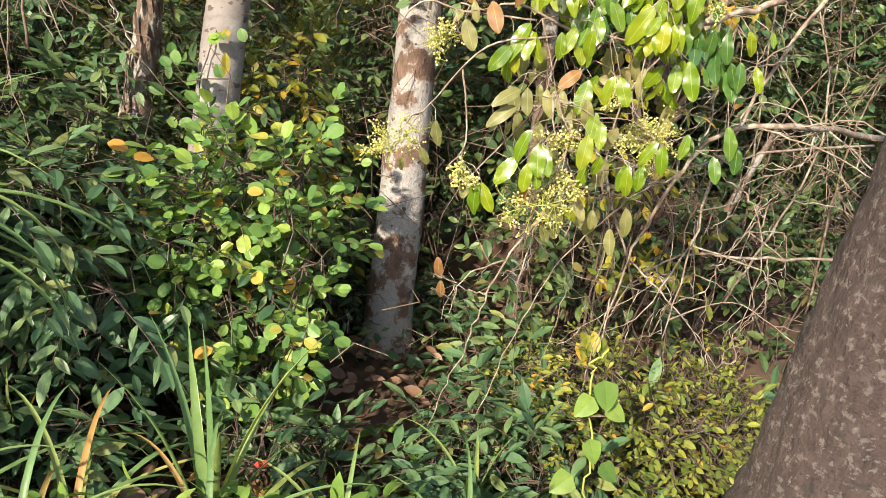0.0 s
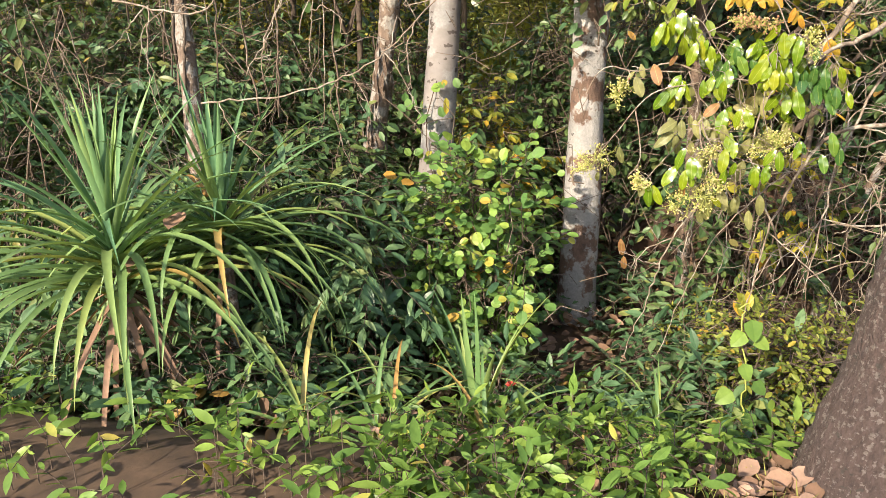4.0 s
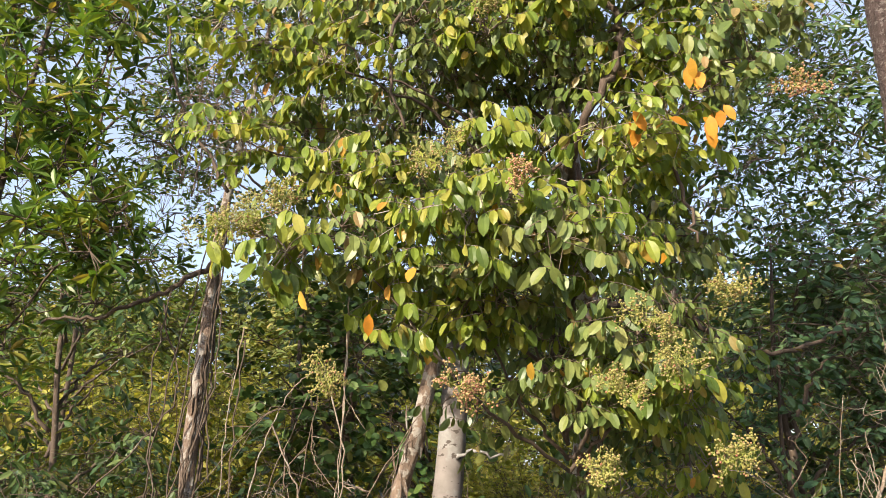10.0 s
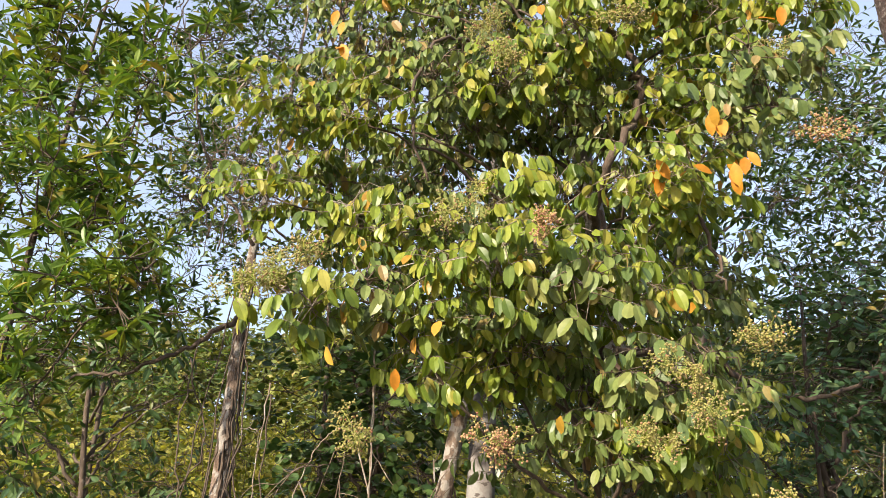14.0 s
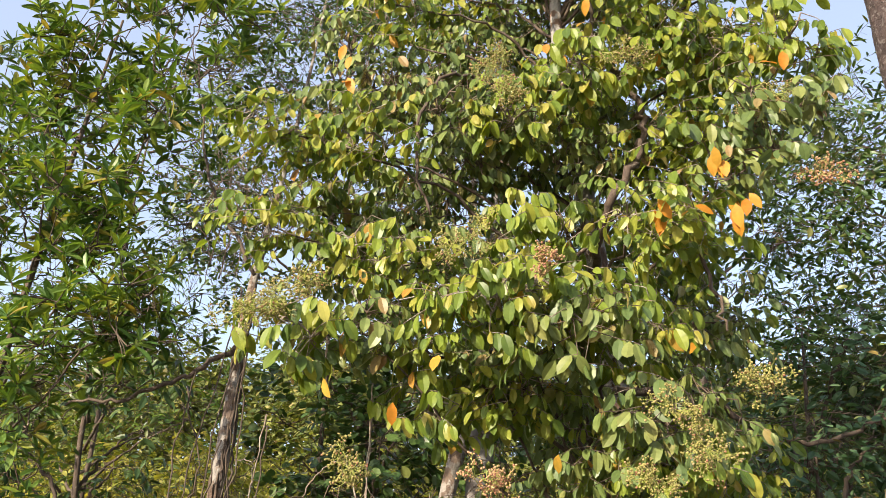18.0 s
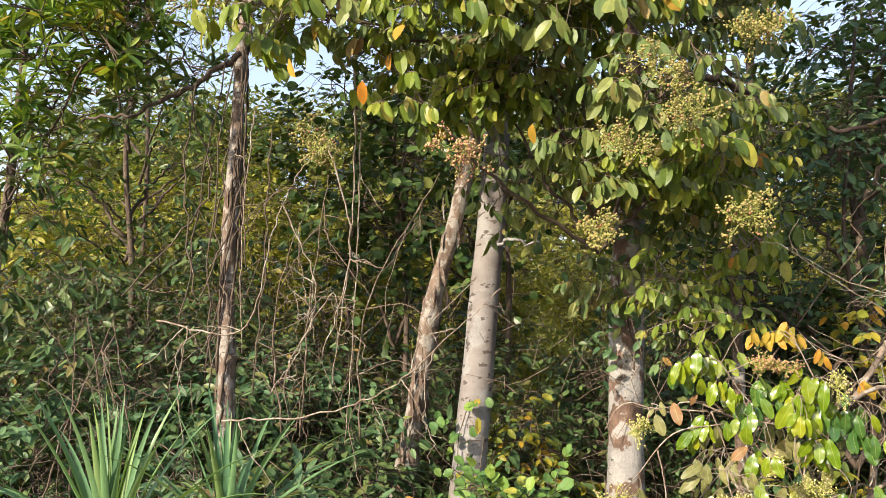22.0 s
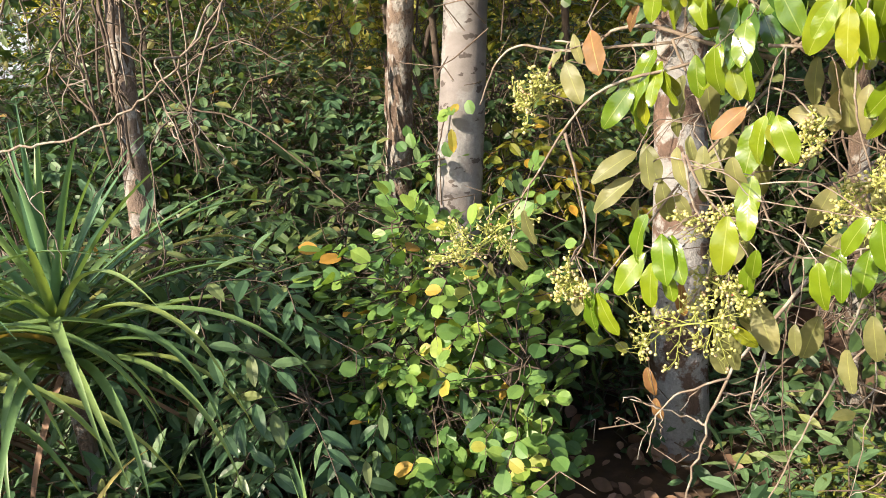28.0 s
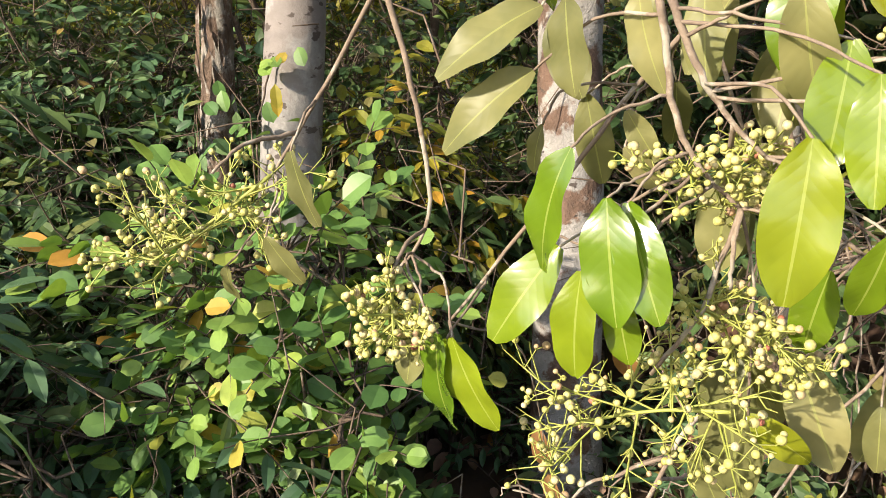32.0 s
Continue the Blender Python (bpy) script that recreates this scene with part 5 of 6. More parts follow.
def hang_leaf(parent, at, along, face, length, meshes):
    along, face = Vector(along).normalized(), Vector(face)
    side = along.cross(face).normalized()
    up = side.cross(along)
    m = Matrix((side, along, up)).transposed().to_4x4()
    ob = new("leaf", meshes[int(rng.integers(len(meshes)))])
    ob.parent = parent
    ob.matrix_parent_inverse = Matrix.Translation(-parent.location)
    ob.matrix_basis = Matrix.Translation(at) @ m @ Matrix.Scale(length, 4)


# leaves of the branch: base x, y, z, and the way to the tip across and down
LIME_TIP = ((0.379, 2.58, 0.857, -0.015, -0.087), (0.39, 2.58, 0.855, 0.026, -0.072), (0.472, 2.58, 0.93, -0.052, -0.068), (0.603, 2.58, 0.814, 0.043, -0.032), (0.379, 2.6, 0.845, 0.004, -0.082), (0.509, 2.53, 0.976, 0.005, -0.078), (0.494, 2.53, 0.928, -0.011, -0.072), (0.487, 2.53, 1.007, -0.038, -0.074), (0.613, 2.47, 1.02, -0.008, -0.081), (0.64, 2.47, 1.05, -0.002, -0.06), (0.652, 2.47, 0.972, -0.01, -0.052), (0.639, 2.54, 0.933, -0.014, -0.061), (0.639, 2.54, 1.065, -0.011, -0.068), (0.521, 2.54, 0.971, 0.021, -0.07), (0.515, 2.54, 0.911, 0.008, -0.047))
LIME_TOP = ((0.471, 2.7, 1.252, -0.055, -0.084), (0.432, 2.7, 1.196, -0.05, -0.068), (0.591, 2.5, 1.253, -0.007, -0.073), (0.658, 2.5, 1.156, -0.025, -0.062), (0.672, 2.5, 1.156, 0.023, -0.063), (0.739, 2.5, 1.301, -0.025, -0.044), (0.755, 2.5, 1.292, -0.004, -0.067), (0.775, 2.5, 1.287, -0, -0.063), (0.731, 2.5, 0.948, -0.001, -0.072), (0.759, 2.5, 0.95, 0.002, -0.054), (0.791, 2.5, 1.015, -0.039, -0.053), (0.804, 2.5, 1.011, 0.004, -0.071), (0.386, 2.6, 1.445, -0.038, -0.066), (0.443, 2.6, 1.487, -0.009, -0.08), (0.415, 2.6, 1.463, -0.009, -0.067), (0.455, 2.6, 1.392, 0.005, -0.076), (0.503, 2.6, 1.375, -0.025, -0.073), (0.537, 2.6, 1.386, -0.007, -0.04))
LIME_SIDE = ((0.55, 2.6, 1.365, 0.013, -0.062), (0.623, 2.6, 1.286, -0.007, -0.067), (0.828, 2.6, 1.408, -0.035, -0.061), (0.852, 2.6, 1.393, -0.016, -0.087), (0.769, 2.6, 1.349, -0.012, -0.084), (0.805, 2.6, 1.34, -0.005, -0.077), (0.75, 2.6, 1.324, -0.05, -0.089), (0.844, 2.6, 1.209, 0.002, -0.092), (0.832, 2.6, 1.196, -0.005, -0.066), (0.862, 2.6, 1.208, 0.014, -0.092), (1.03, 2.6, 1.213, 0.013, -0.057), (1.049, 2.6, 1.299, 0.007, -0.037), (0.993, 2.6, 1.296, 0.024, -0.057), (0.896, 2.6, 1.03, -0.017, -0.061), (0.76, 2.6, 0.941, -0.019, -0.071), (0.798, 2.6, 0.941, -0.012, -0.07))
COOL = ((0.379, 2.66, 1.421, -0.017, -0.077), (0.446, 2.66, 1.485, 0.013, -0.063), (0.422, 2.66, 1.396, 0.006, -0.064), (0.603, 2.66, 1.307, -0.028, -0.068), (0.651, 2.66, 1.359, 0.007, -0.062), (0.862, 2.66, 1.291, -0.005, -0.079), (0.892, 2.66, 1.283, 0.008, -0.079), (0.927, 2.66, 1.358, -0.005, -0.051), (0.928, 2.66, 1.287, 0.002, -0.072), (0.964, 2.66, 1.285, 0.008, -0.072), (0.99, 2.66, 1.213, 0.025, -0.06), (1.013, 2.66, 1.218, 0.008, -0.072), (0.917, 2.66, 1.021, 0.014, -0.048), (1.019, 2.66, 1.054, 0.02, -0.081), (0.824, 2.66, 1.314, 0.008, -0.087), (0.997, 2.66, 0.973, 0.014, -0.068), (1.056, 2.66, 1, 0.008, -0.067))
OLD_TIP = ((0.457, 2.6, 1.094, -0.072, -0.031), (0.451, 2.6, 1.051, -0.068, -0.042), (0.473, 2.6, 1.1, 0.004, -0.065), (0.521, 2.6, 1.101, 0.005, -0.065), (0.562, 2.6, 1.102, -0.001, -0.062), (0.256, 2.6, 0.994, 0.01, -0.061), (0.226, 2.6, 0.923, 0.022, -0.044), (0.185, 2.6, 0.896, -0.008, -0.042), (0.357, 2.6, 0.862, -0.013, -0.054), (0.611, 2.53, 1.095, 0.01, -0.074), (0.512, 2.64, 1.019, 0.021, -0.037), (0.511, 2.64, 0.992, 0.027, -0.036), (0.45, 2.64, 1.009, -0.013, -0.035), (0.592, 2.64, 0.837, 0.002, -0.117), (0.639, 2.64, 0.836, 0.03, -0.081), (0.571, 2.64, 0.747, 0.02, -0.049), (0.609, 2.64, 0.825, 0.018, -0.029), (0.699, 2.64, 0.801, -0.001, -0.051))
OLD_BACK = ((0.503, 2.72, 1.143, -0.01, -0.043), (0.522, 2.72, 1.103, 0.004, -0.049), (0.586, 2.72, 1.101, -0.036, -0.057), (0.445, 2.72, 1.091, 0.024, -0.066), (0.307, 2.72, 1.242, 0.028, -0.072), (0.325, 2.72, 1.29, 0.008, -0.05), (0.302, 2.72, 1.262, -0.028, -0.028), (0.754, 2.72, 1.123, -0.074, 0.012), (0.759, 2.72, 1.201, 0.01, -0.061), (0.791, 2.72, 1.174, -0.012, -0.069), (0.747, 2.72, 1.014, -0.031, -0.067), (0.733, 2.72, 0.789, -0.024, -0.08), (0.607, 2.72, 0.811, 0.029, -0.072), (0.778, 2.72, 0.732, 0.003, -0.073), (0.813, 2.72, 0.796, 0.008, -0.08), (0.473, 2.72, 1.025, 0.014, -0.072), (0.545, 2.72, 1.034, 0.005, -0.06), (0.635, 2.72, 1.072, 0.001, -0.072))
BROWN = ((0.449, 2.68, 1.325, -0.029, -0.038), (0.366, 2.68, 1.292, 0.022, -0.077), (0.616, 2.68, 1.151, -0.052, -0.044), (0.515, 2.68, 0.85, -0.008, -0.064), (0.338, 3.2, 0.445, 0.013, -0.078), (0.358, 3.2, 0.36, 0.006, -0.072))
SPRIGS_TOP = ((0.39, 2.58, 1.44, 3), (0.44, 2.62, 1.45, 3), (0.49, 2.66, 1.47, 3), (0.51, 2.59, 1.39, 3), (0.54, 2.63, 1.36, 3), (0.6, 2.67, 1.35, 2), (0.58, 2.6, 1.25, 3), (0.48, 2.64, 1.24, 2), (0.43, 2.67, 1.18, 1), (0.64, 2.61, 1.14, 3))
SPRIGS_SIDE = ((0.79, 2.58, 1.42, 3), (0.85, 2.61, 1.4, 3), (0.76, 2.65, 1.34, 3), (0.78, 2.58, 1.29, 3), (0.84, 2.62, 1.17, 3), (0.79, 2.66, 1.26, 2), (0.79, 2.59, 1.33, 3), (0.9, 2.63, 1.31, 2), (0.74, 2.67, 1.38, 2))
SPRIGS_COOL = ((0.62, 2.63, 1.29, 3), (0.73, 2.67, 1.35, 3), (0.86, 2.71, 1.28, 3), (0.89, 2.64, 1.29, 3), (0.94, 2.68, 1.3, 3), (1.0, 2.72, 1.3, 3), (0.96, 2.65, 1.24, 3), (1.02, 2.69, 1.22, 3), (0.68, 2.63, 1.34, 3), (0.66, 2.67, 1.38, 3))
FILL = ((0.71, 2.82, 1.21), (0.76, 2.8, 1.15), (0.9, 2.8, 1.11), (0.81, 2.79, 1.05), (0.65, 2.81, 1.06), (0.55, 2.8, 1.1), (0.67, 2.78, 1.3), (0.94, 2.8, 1.2), (0.5, 2.82, 1.2), (0.6, 2.8, 0.95), (0.8, 2.82, 0.92))
YELLOW_ROW = ((0.67, 2.86, 1.56, 3), (0.73, 2.93, 1.55, 3), (0.85, 3.0, 1.55, 4), (0.75, 2.88, 1.56, 3), (0.92, 2.95, 1.48, 2), (1.1, 3.02, 1.36, 2), (0.79, 2.9, 1.58, 3))
UPPER_SHOOTS = (
    ((0.66, 2.72, 1.22), (0.57, 2.72, 1.25), (0.46, 2.72, 1.29), (0.4, 2.72, 1.29), (0.36, 2.72, 1.27), (0.29, 2.72, 1.28)),
    ((0.7, 2.7, 1.23), (0.59, 2.7, 1.35), (0.52, 2.7, 1.45), (0.44, 2.7, 1.45)),
    ((0.68, 2.7, 1.23), (0.76, 2.7, 1.31), (0.84, 2.7, 1.4), (0.91, 2.7, 1.38), (1.0, 2.7, 1.3)),
    ((0.66, 2.7, 1.22), (0.61, 2.7, 1.13), (0.64, 2.7, 1.0), (0.69, 2.7, 0.9), (0.81, 2.7, 0.92)),
    ((0.65, 2.7, 1.18), (0.53, 2.7, 1.05), (0.46, 2.7, 0.96), (0.35, 2.7, 0.82)))
FRONT_SHOOTS = (((0.538, 2.68, 1.228), (0.367, 2.68, 1.182), (0.255, 2.68, 1.044), (0.193, 2.68, 0.962)), ((0.313, 2.68, 1.12), (0.335, 2.68, 1.022), (0.342, 2.68, 0.927), (0.301, 2.68, 0.86)), ((0.492, 2.74, 1.261), (0.301, 2.74, 1.262), (0.22, 2.74, 1.278), (0.167, 2.74, 1.251), (0.125, 2.74, 1.173)), ((0.499, 2.7, 1.266), (0.521, 2.7, 1.21), (0.539, 2.7, 1.162), (0.589, 2.7, 1.018), (0.607, 2.7, 0.97)), ((0.725, 2.7, 1.272), (0.647, 2.7, 1.236), (0.57, 2.7, 1.278), (0.499, 2.7, 1.266)), ((0.534, 2.58, 1.096), (0.547, 2.58, 1.022), (0.564, 2.58, 0.986), (0.59, 2.58, 0.96)), ((0.541, 2.56, 1.095), (0.561, 2.56, 1.048), (0.578, 2.56, 1.021), (0.601, 2.56, 0.997)), ((0.649, 2.66, 1.246), (0.719, 2.66, 1.237), (0.772, 2.66, 1.232), (0.805, 2.66, 1.25)))
HEADS = ((0.182, 2.6, 0.941, 0.115), (0.333, 2.6, 0.873, 0.065), (0.537, 2.58, 0.804, 0.115), (0.586, 2.57, 0.886, 0.075), (0.59, 2.6, 0.971, 0.075), (0.278, 2.7, 1.19, 0.085), (0.836, 2.68, 1.005, 0.11), (0.91, 2.7, 1.387, 0.09), (0.656, 2.68, 1.44, 0.085), (0.721, 2.68, 1.441, 0.075), (0.796, 2.66, 1.026, 0.08), (0.716, 2.66, 1.114, 0.06))


def flowering_branch():
    t = thing("flowering_branch", "low hanging branch with glossy lime leaves and pale bud clusters", "branch", (1.35, 3.1, 1.45))
    main = bend([(1.9, 3.6, 1.75), (1.35, 3.1, 1.45), (1.05, 2.9, 1.33), (0.85, 2.8, 1.27), (0.71, 2.74, 1.23)], 8, 0.006, rng)
    v, f = tube(main, np.linspace(0.012, 0.0055, len(main)), 8, 0.15)
    part("limb", v, f, M_TWIG, t)
    lines = [main]

    def twig(pts, r0, r1):
        line = bend(pts, 6, 0.0006, rng)
        v, f = tube(line, np.linspace(r0, r1, len(line)), 6, 0.15)
        part("twig", v, f, M_TWIG, t)
        return line
    for k, pts in enumerate(UPPER_SHOOTS + FRONT_SHOOTS):
        lines.append(twig(pts, 0.005 if k == 0 else 0.003, 0.0016))
    wood = np.concatenate(lines)

    def sprout(p, r0, r1):
        """A thin twig to p from the nearest wood that is not below it."""
        p = np.array(p, float)
        d = ((wood - p) ** 2).sum(1) + np.where(wood[:, 2] < p[2] + 0.02, 0.02, 0.0)
        s = wood[int(np.argmin(d))]
        gap = np.linalg.norm(p - s)
        knee = s + (p - s) * 0.5 + rng.normal(0, 0.08 * gap, 3) + (0, 0, 0.1 * gap)
        twig([s, knee, p], r0, r1)

    def fan_of(x, y, z, n, meshes, lo, hi, wide):
        for k in range(n):
            fan = math.tan(radians((k - (n - 1) / 2) * wide + rng.normal(0, 8)))
            at = (x + rng.normal(0, 0.012), y + rng.normal(0, 0.018), z + 0.012 * rng.normal() - 0.006 * k)
            hang_leaf(t, at, (fan, rng.normal(-0.15, 0.3), -1.0), (rng.normal(-0.15, 0.5), -0.9, rng.uniform(0.0, 0.6)), rng.uniform(lo, hi), meshes)

    for leaves, meshes in ((LIME_TIP, HERO), (LIME_TOP, HERO), (LIME_SIDE, HERO), (COOL, HERO_COOL), (OLD_TIP, HERO_OLD), (OLD_BACK, HERO_OLD), (BROWN, HERO_ORANGE)):
        for x, y, z, dx, dz in leaves:
            size = math.hypot(dx, dz)
            sprout((x, y, z), 0.0014, 0.0009)
            lean = rng.normal(-0.12, 0.2)
            hang_leaf(t, (x, y, z), (dx / size, lean, dz / size), (rng.normal(-0.25, 0.28), -0.95, rng.uniform(0.0, 0.5)), size * 1.04, meshes)
    for sprigs, meshes in ((SPRIGS_TOP, HERO), (SPRIGS_SIDE, HERO), (SPRIGS_COOL, HERO_COOL)):
        for x, y, z, n in sprigs:
            sprout((x, y + 0.05, z), 0.0012, 0.0008)
            fan_of(x, y + 0.05, z, n + 1, meshes, 0.065, 0.09, rng.uniform(14, 24))
    for x, y, z, n in YELLOW_ROW:
        sprout((x, y, z), 0.0019, 0.0012)
        fan_of(x, y, z, n + 1, HERO_YELLOW, 0.05, 0.07, rng.uniform(14, 24))
    for x, y, z in FILL:
        sprout((x, y, z), 0.0011, 0.0008)
        fan_of(x, y, z, 2, HERO_OLD, 0.07, 0.1, 24)
    for k, (x, y, z, s) in enumerate(HEADS):
        sprout((x, y, z + 0.3 * s), 0.0022, 0.0015)
        panicle(t, (x, y, z), s, M_BUD_BROWN if k in (8, 9) else M_BUD, 50 + k)


flowering_branch()


# ---- dead branches and vines ----
def dead_branch(name, label, pts, r0, r1, forks, reach, mat=None, fall=0.3):
    t = thing(name, label, "branch", pts[0])
    line = bend(pts, 10, 0.004, rng)
    v, f = tube(line, np.linspace(r0, r1, len(line)), 7, 0.12)
    part("limb", v, f, mat or M_TWIG, t)
    for k in range(forks):
        rods = []
        i = int(rng.integers(2, len(line)))
        p = line[i]
        d = unit(rng.normal(0, 1, 3) * (1, 0.6, 1) + (0, 0, -fall))
        L = reach * rng.uniform(0.4, 1)
        sub = bend([p, p + d * L * 0.5 + rng.normal(0, 0.05, 3), p + d * L + (0, 0, -fall * L * 0.8) + rng.normal(0, 0.07, 3)], 6, 0.003, rng)
        rods.append(tube(sub, np.linspace(0.0034, 0.0014, len(sub)), 5))
        for m in range(3):
            q = sub[int(rng.integers(2, len(sub)))]
            e = q + (unit(d + rng.normal(0, 0.8, 3)) + np.array((0, 0, -fall))) * L * rng.uniform(0.2, 0.5)
            s2 = bend([q, (q + e) / 2 + rng.normal(0, 0.02, 3), e], 4, 0.003, rng)
            rods.append(tube(s2, np.linspace(0.0021, 0.001, len(s2)), 4))
        v, f = joined(rods)
        part("twig", v, f, mat or M_TWIG, t)


DEAD = "bare pale branch with tangled dry twigs"
dead_branch("dead_branch", DEAD, [(1.9, 3.4, 1.0), (1.36, 2.95, 1.05), (1.09, 2.95, 0.97), (0.95, 3.0, 0.6), (0.9, 3.05, 0.2)], 0.012, 0.0022, 9, 0.42)
dead_branch("dead_branch", DEAD, [(2.0, 3.6, 0.95), (1.3, 3.4, 0.85), (0.95, 3.35, 0.62), (0.72, 3.3, 0.3), (0.55, 3.25, -0.2)], 0.005, 0.0018, 4, 0.36)
dead_branch("dead_branch", DEAD, [(2.1, 3.4, 0.55), (1.5, 3.3, 0.53), (1.19, 3.3, 0.5), (1.0, 3.3, 0.26), (0.95, 3.3, -0.1)], 0.006, 0.0018, 4, 0.36)
dead_branch("dead_branch", DEAD, [(2.2, 3.8, 1.9), (1.6, 3.4, 1.5), (1.3, 3.3, 0.9), (1.2, 3.25, 0.2)], 0.011, 0.0025, 11, 0.45)
dead_branch("dead_branch", DEAD, [(1.1, 3.3, 1.25), (1.45, 3.5, 1.75), (1.8, 3.7, 2.4)], 0.014, 0.005, 14, 0.6, None, -0.2)
dead_branch("dead_branch", DEAD, [(0.72, 3.1, 0.75), (0.55, 3.05, 0.5), (0.46, 3.05, 0.2), (0.36, 3.0, -0.1)], 0.0045, 0.0016, 4, 0.26)
for k in range(7):
    x0, y0 = 0.68 + 0.14 * k + rng.normal(0, 0.04), 3.25 + rng.uniform(-0.05, 0.3)
    z0, z1 = rng.uniform(0.55, 0.95), rng.uniform(-0.3, 0.1)
    side = rng.choice((-1, 1)) * rng.uniform(0.08, 0.25)
    dead_branch("dead_twig", "thin pale twig arching down over bare earth", [(x0, y0 + 0.1, z0), (x0 + side, y0, z0 - 0.12), (x0 + side * 1.3, y0 - 0.03, (z0 + z1) / 2), (x0 + side * 0.9, y0, z1)], 0.0032, 0.0012, 3, 0.26, M_DEAD if k % 2 else None)
HOOK = "thin pale bent twig hanging in the bushes"
dead_branch("hanging_twig", HOOK, [(-1.91, 2.9, 1.52), (-1.48, 2.9, 1.49), (-1.35, 2.9, 1.89), (-1.25, 2.95, 2.2), (-1.1, 3.0, 2.35)], 0.0045, 0.0022, 5, 0.3)
dead_branch("hanging_twig", HOOK, [(-1.5, 2.8, 1.10), (-1.08, 2.8, 1.15), (-0.74, 2.8, 1.28), (-0.5, 2.85, 1.5), (-0.3, 2.9, 1.7)], 0.004, 0.002, 6, 0.35, None, 0.1)
dead_branch("hanging_twig", HOOK, [(-1.3, 2.9, 2.06), (-1.15, 2.95, 1.7), (-1.2, 2.95, 1.45), (-1.35, 2.95, 1.2)], 0.004, 0.002, 7, 0.3)
dead_branch("hanging_twig", HOOK, [(-1.75, 2.9, 1.5), (-1.78, 2.9, 1.2), (-1.7, 2.85, 0.9)], 0.004, 0.002, 2, 0.2)
for k in range(4):
    x0, y0 = rng.uniform(-3.3, -2.4), rng.uniform(3.1, 3.7)
    dead_branch("dry_tangle", "tangle of dry brown twigs over the shrubs", [(x0, y0, 0.1), (x0 + rng.normal(0, 0.2), y0 - 0.1, 0.8), (x0 + rng.normal(0.1, 0.3), y0 - 0.1, 1.5)], 0.006, 0.0025, 9, 0.4, M_DEAD)
for k in range(9):
    x0, y0 = rng.uniform(1.2, 2.9), rng.uniform(3.9, 5.0)
    dead_branch("dry_tangle", "tangle of dry brown twigs over the shrubs", [(x0, y0, 0.1), (x0 + rng.normal(0, 0.2), y0 - 0.1, 1.0), (x0 + rng.normal(0.1, 0.4), y0 - 0.1, 2.0)], 0.006, 0.0025, 13, 0.5, M_TWIG if k % 2 else M_DEAD)


for k in range(4):
    x0, y0 = rng.uniform(-1.7, -0.75), rng.uniform(2.8, 3.3)
    z1, z0 = rng.uniform(2.1, 2.8), rng.uniform(0.8, 1.5)
    dead_branch("hanging_vine", "thin pale vine hanging from the canopy", [(x0, y0, z1), (x0 + rng.normal(0, 0.06), y0, (z0 + z1) / 2), (x0 + rng.normal(0, 0.12), y0 - 0.05, z0)], 0.004, 0.0022, 1, 0.2)
for k in range(3):
    x0 = rng.uniform(-1.5, -0.9)
    dead_branch("dry_tangle", "tangle of dry brown twigs over the shrubs", [(x0, 3.1, 1.0), (x0 + rng.normal(0.1, 0.1), 3.05, 1.6), (x0 + rng.normal(0.25, 0.15), 3.0, 2.2)], 0.005, 0.002, 8, 0.45, M_DEAD)


for k in range(6):
    x0, z0 = rng.uniform(-2.6, -2.0), rng.uniform(3.5, 3.9)
    dead_branch("dry_tangle", "tangle of dry brown twigs among high leaves", [(x0, 4.2, z0), (x0 + rng.normal(0.1, 0.15), 4.25, z0 + 0.5), (x0 + rng.normal(0.15, 0.25), 4.3, z0 + 1.0)], 0.006, 0.002, 14, 0.5, M_DEAD, 0.1)


def dry_twigs():
    t = thing("dry_twigs", "fine dry brown twigs all through the undergrowth", "twigs", (-0.5, 4.0, -0.5), kind="stuff")
    n = 900
    p = np.stack([rng.uniform(-4.2, 2.8, n), rng.uniform(3.2, 5.8, n), rng.uniform(-0.5, 1.7, n)], -1)
    d = unit(rng.normal(0, 1, (n, 3)) + (0, 0, 0.5)) * rng.uniform(0.06, 0.2, (n, 1))
    m = p + d + rng.normal(0, 0.03, (n, 3))
    e = m + d * 0.7 + rng.normal(0, 0.07, (n, 3))
    v, f = joined([sticks(p, m, 0.0028, 0.0022, 4), sticks(m, e, 0.0022, 0.0013, 4)])
    part("twig_mass", v, f, M_DEAD, t, kind="stuff")


dry_twigs()


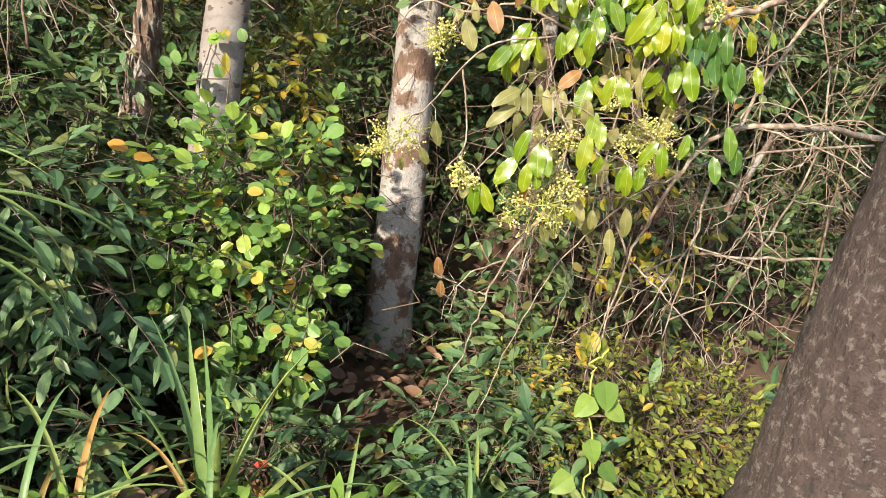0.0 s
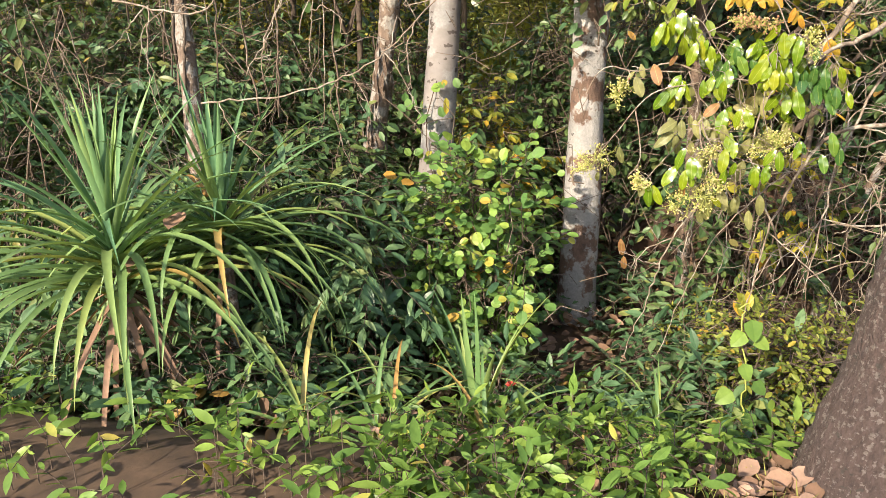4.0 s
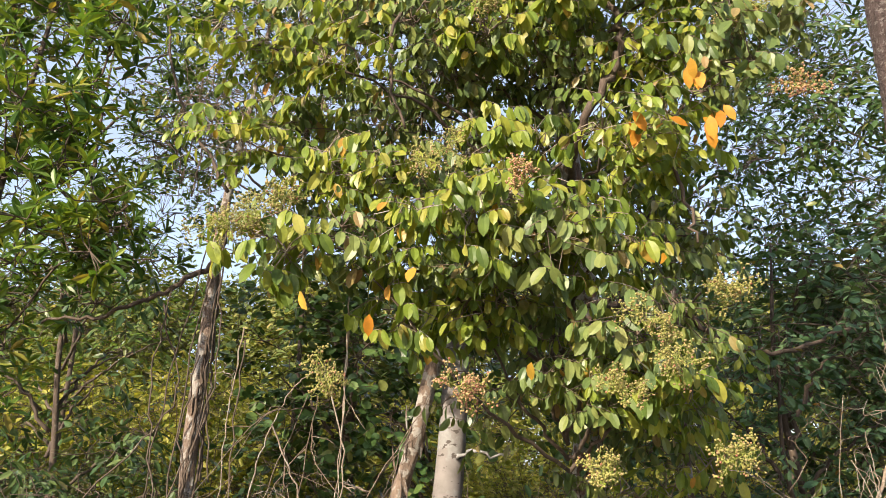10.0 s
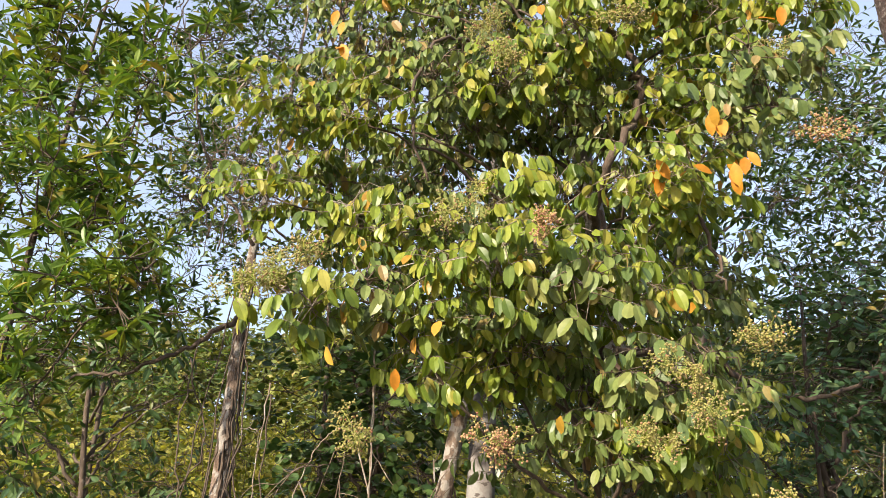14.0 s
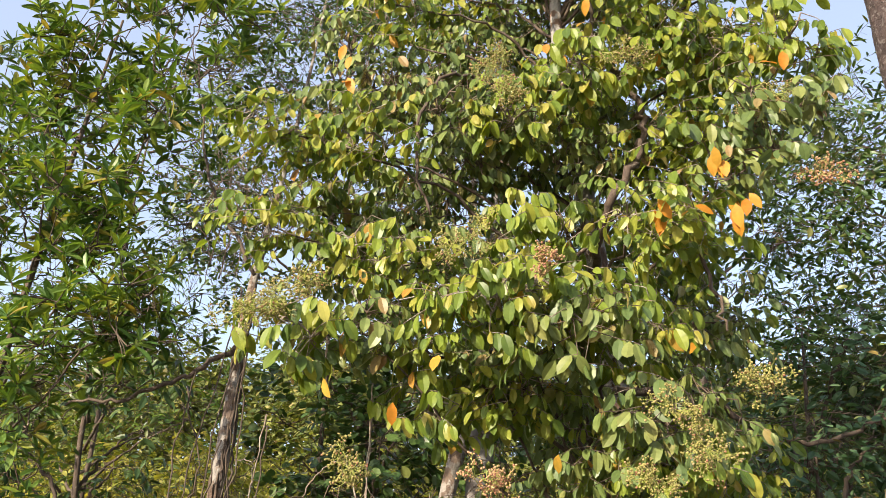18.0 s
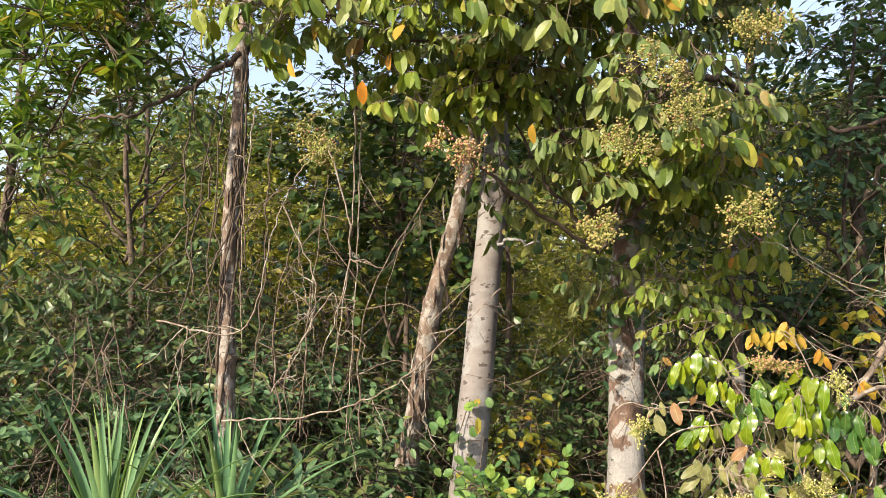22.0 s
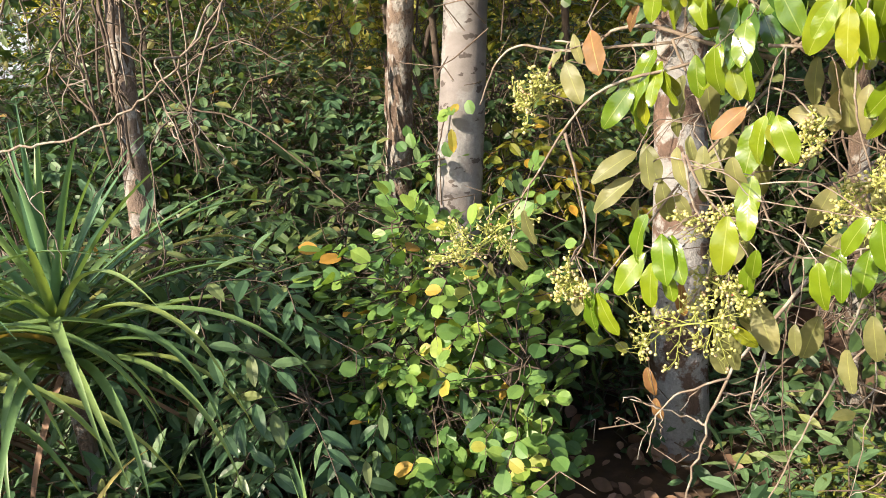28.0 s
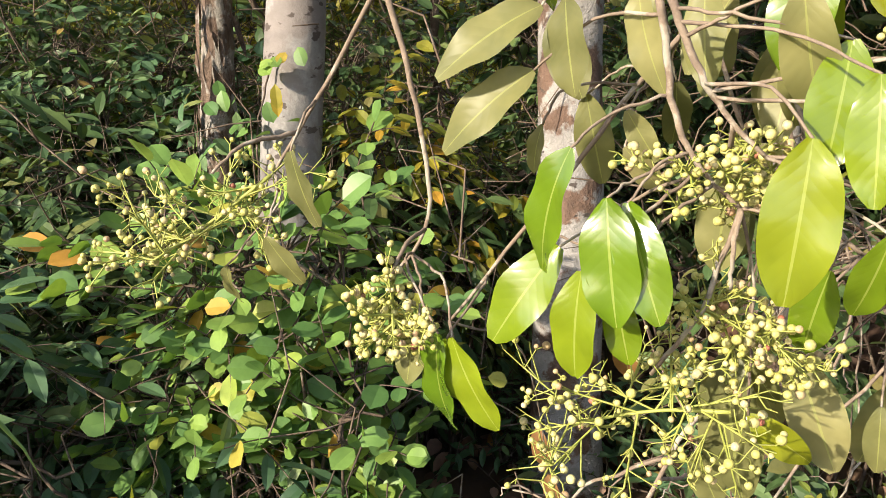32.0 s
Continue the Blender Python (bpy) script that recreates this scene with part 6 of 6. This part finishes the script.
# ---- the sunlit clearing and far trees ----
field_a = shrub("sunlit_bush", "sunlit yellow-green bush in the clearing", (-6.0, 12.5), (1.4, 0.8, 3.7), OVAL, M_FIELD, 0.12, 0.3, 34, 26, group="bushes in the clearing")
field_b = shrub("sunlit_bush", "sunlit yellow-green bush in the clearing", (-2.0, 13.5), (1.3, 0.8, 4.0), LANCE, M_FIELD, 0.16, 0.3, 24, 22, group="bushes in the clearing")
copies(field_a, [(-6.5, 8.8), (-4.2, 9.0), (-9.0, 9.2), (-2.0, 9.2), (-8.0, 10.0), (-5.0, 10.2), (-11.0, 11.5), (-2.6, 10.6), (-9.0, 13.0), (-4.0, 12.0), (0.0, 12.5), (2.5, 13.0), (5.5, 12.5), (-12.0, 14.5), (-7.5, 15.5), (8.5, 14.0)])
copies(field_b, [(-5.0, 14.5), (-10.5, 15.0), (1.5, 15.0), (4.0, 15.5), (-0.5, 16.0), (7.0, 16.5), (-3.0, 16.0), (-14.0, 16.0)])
far_a = backdrop_tree("far_tree", "distant tree at the edge of the clearing", (-14.0, 30.0), 9.6, 3.0, 60, SMALL, M_FAR, 0.34, 0.2, 0.15, 34, 6, 1.2, 1.2)
for x, y in ((-20, 33), (-17, 28), (-10.5, 31), (-8, 27), (-5, 33), (-1.5, 28), (2, 33), (5, 28), (8.5, 32), (14, 34), (20, 33), (-27, 36), (-23, 29), (27, 36), (11.5, 28)):
    copy_thing(far_a, pose(x, y, float(ground_z(x, y)) - rng.uniform(0.0, 0.25), 0, 0, rng.uniform(0, 360)))


def field_grass():
    t = thing("field_grass", "tall yellow-green grass in the sunlit clearing", "grass", (0, 15, 0.2), kind="stuff")
    n = 9000
    x, y = rng.uniform(-22, 16, n), rng.uniform(9.0, 28, n)
    o = np.stack([x, y, ground_z(x, y)], -1)
    a = np.stack([rng.normal(0, 0.3, n), rng.normal(0, 0.3, n), np.ones(n)], -1)
    v, uv, f = scatter(leaf_shape(0.05, 2, 0.3, 0.4, 0.1), o, a, rng.normal(0, 1, (n, 3)) + (0, -1, 0), rng.uniform(0.5, 1.1, n))
    part("blade_mass", v, f, M_GRASS, t, kind="stuff")


field_grass()
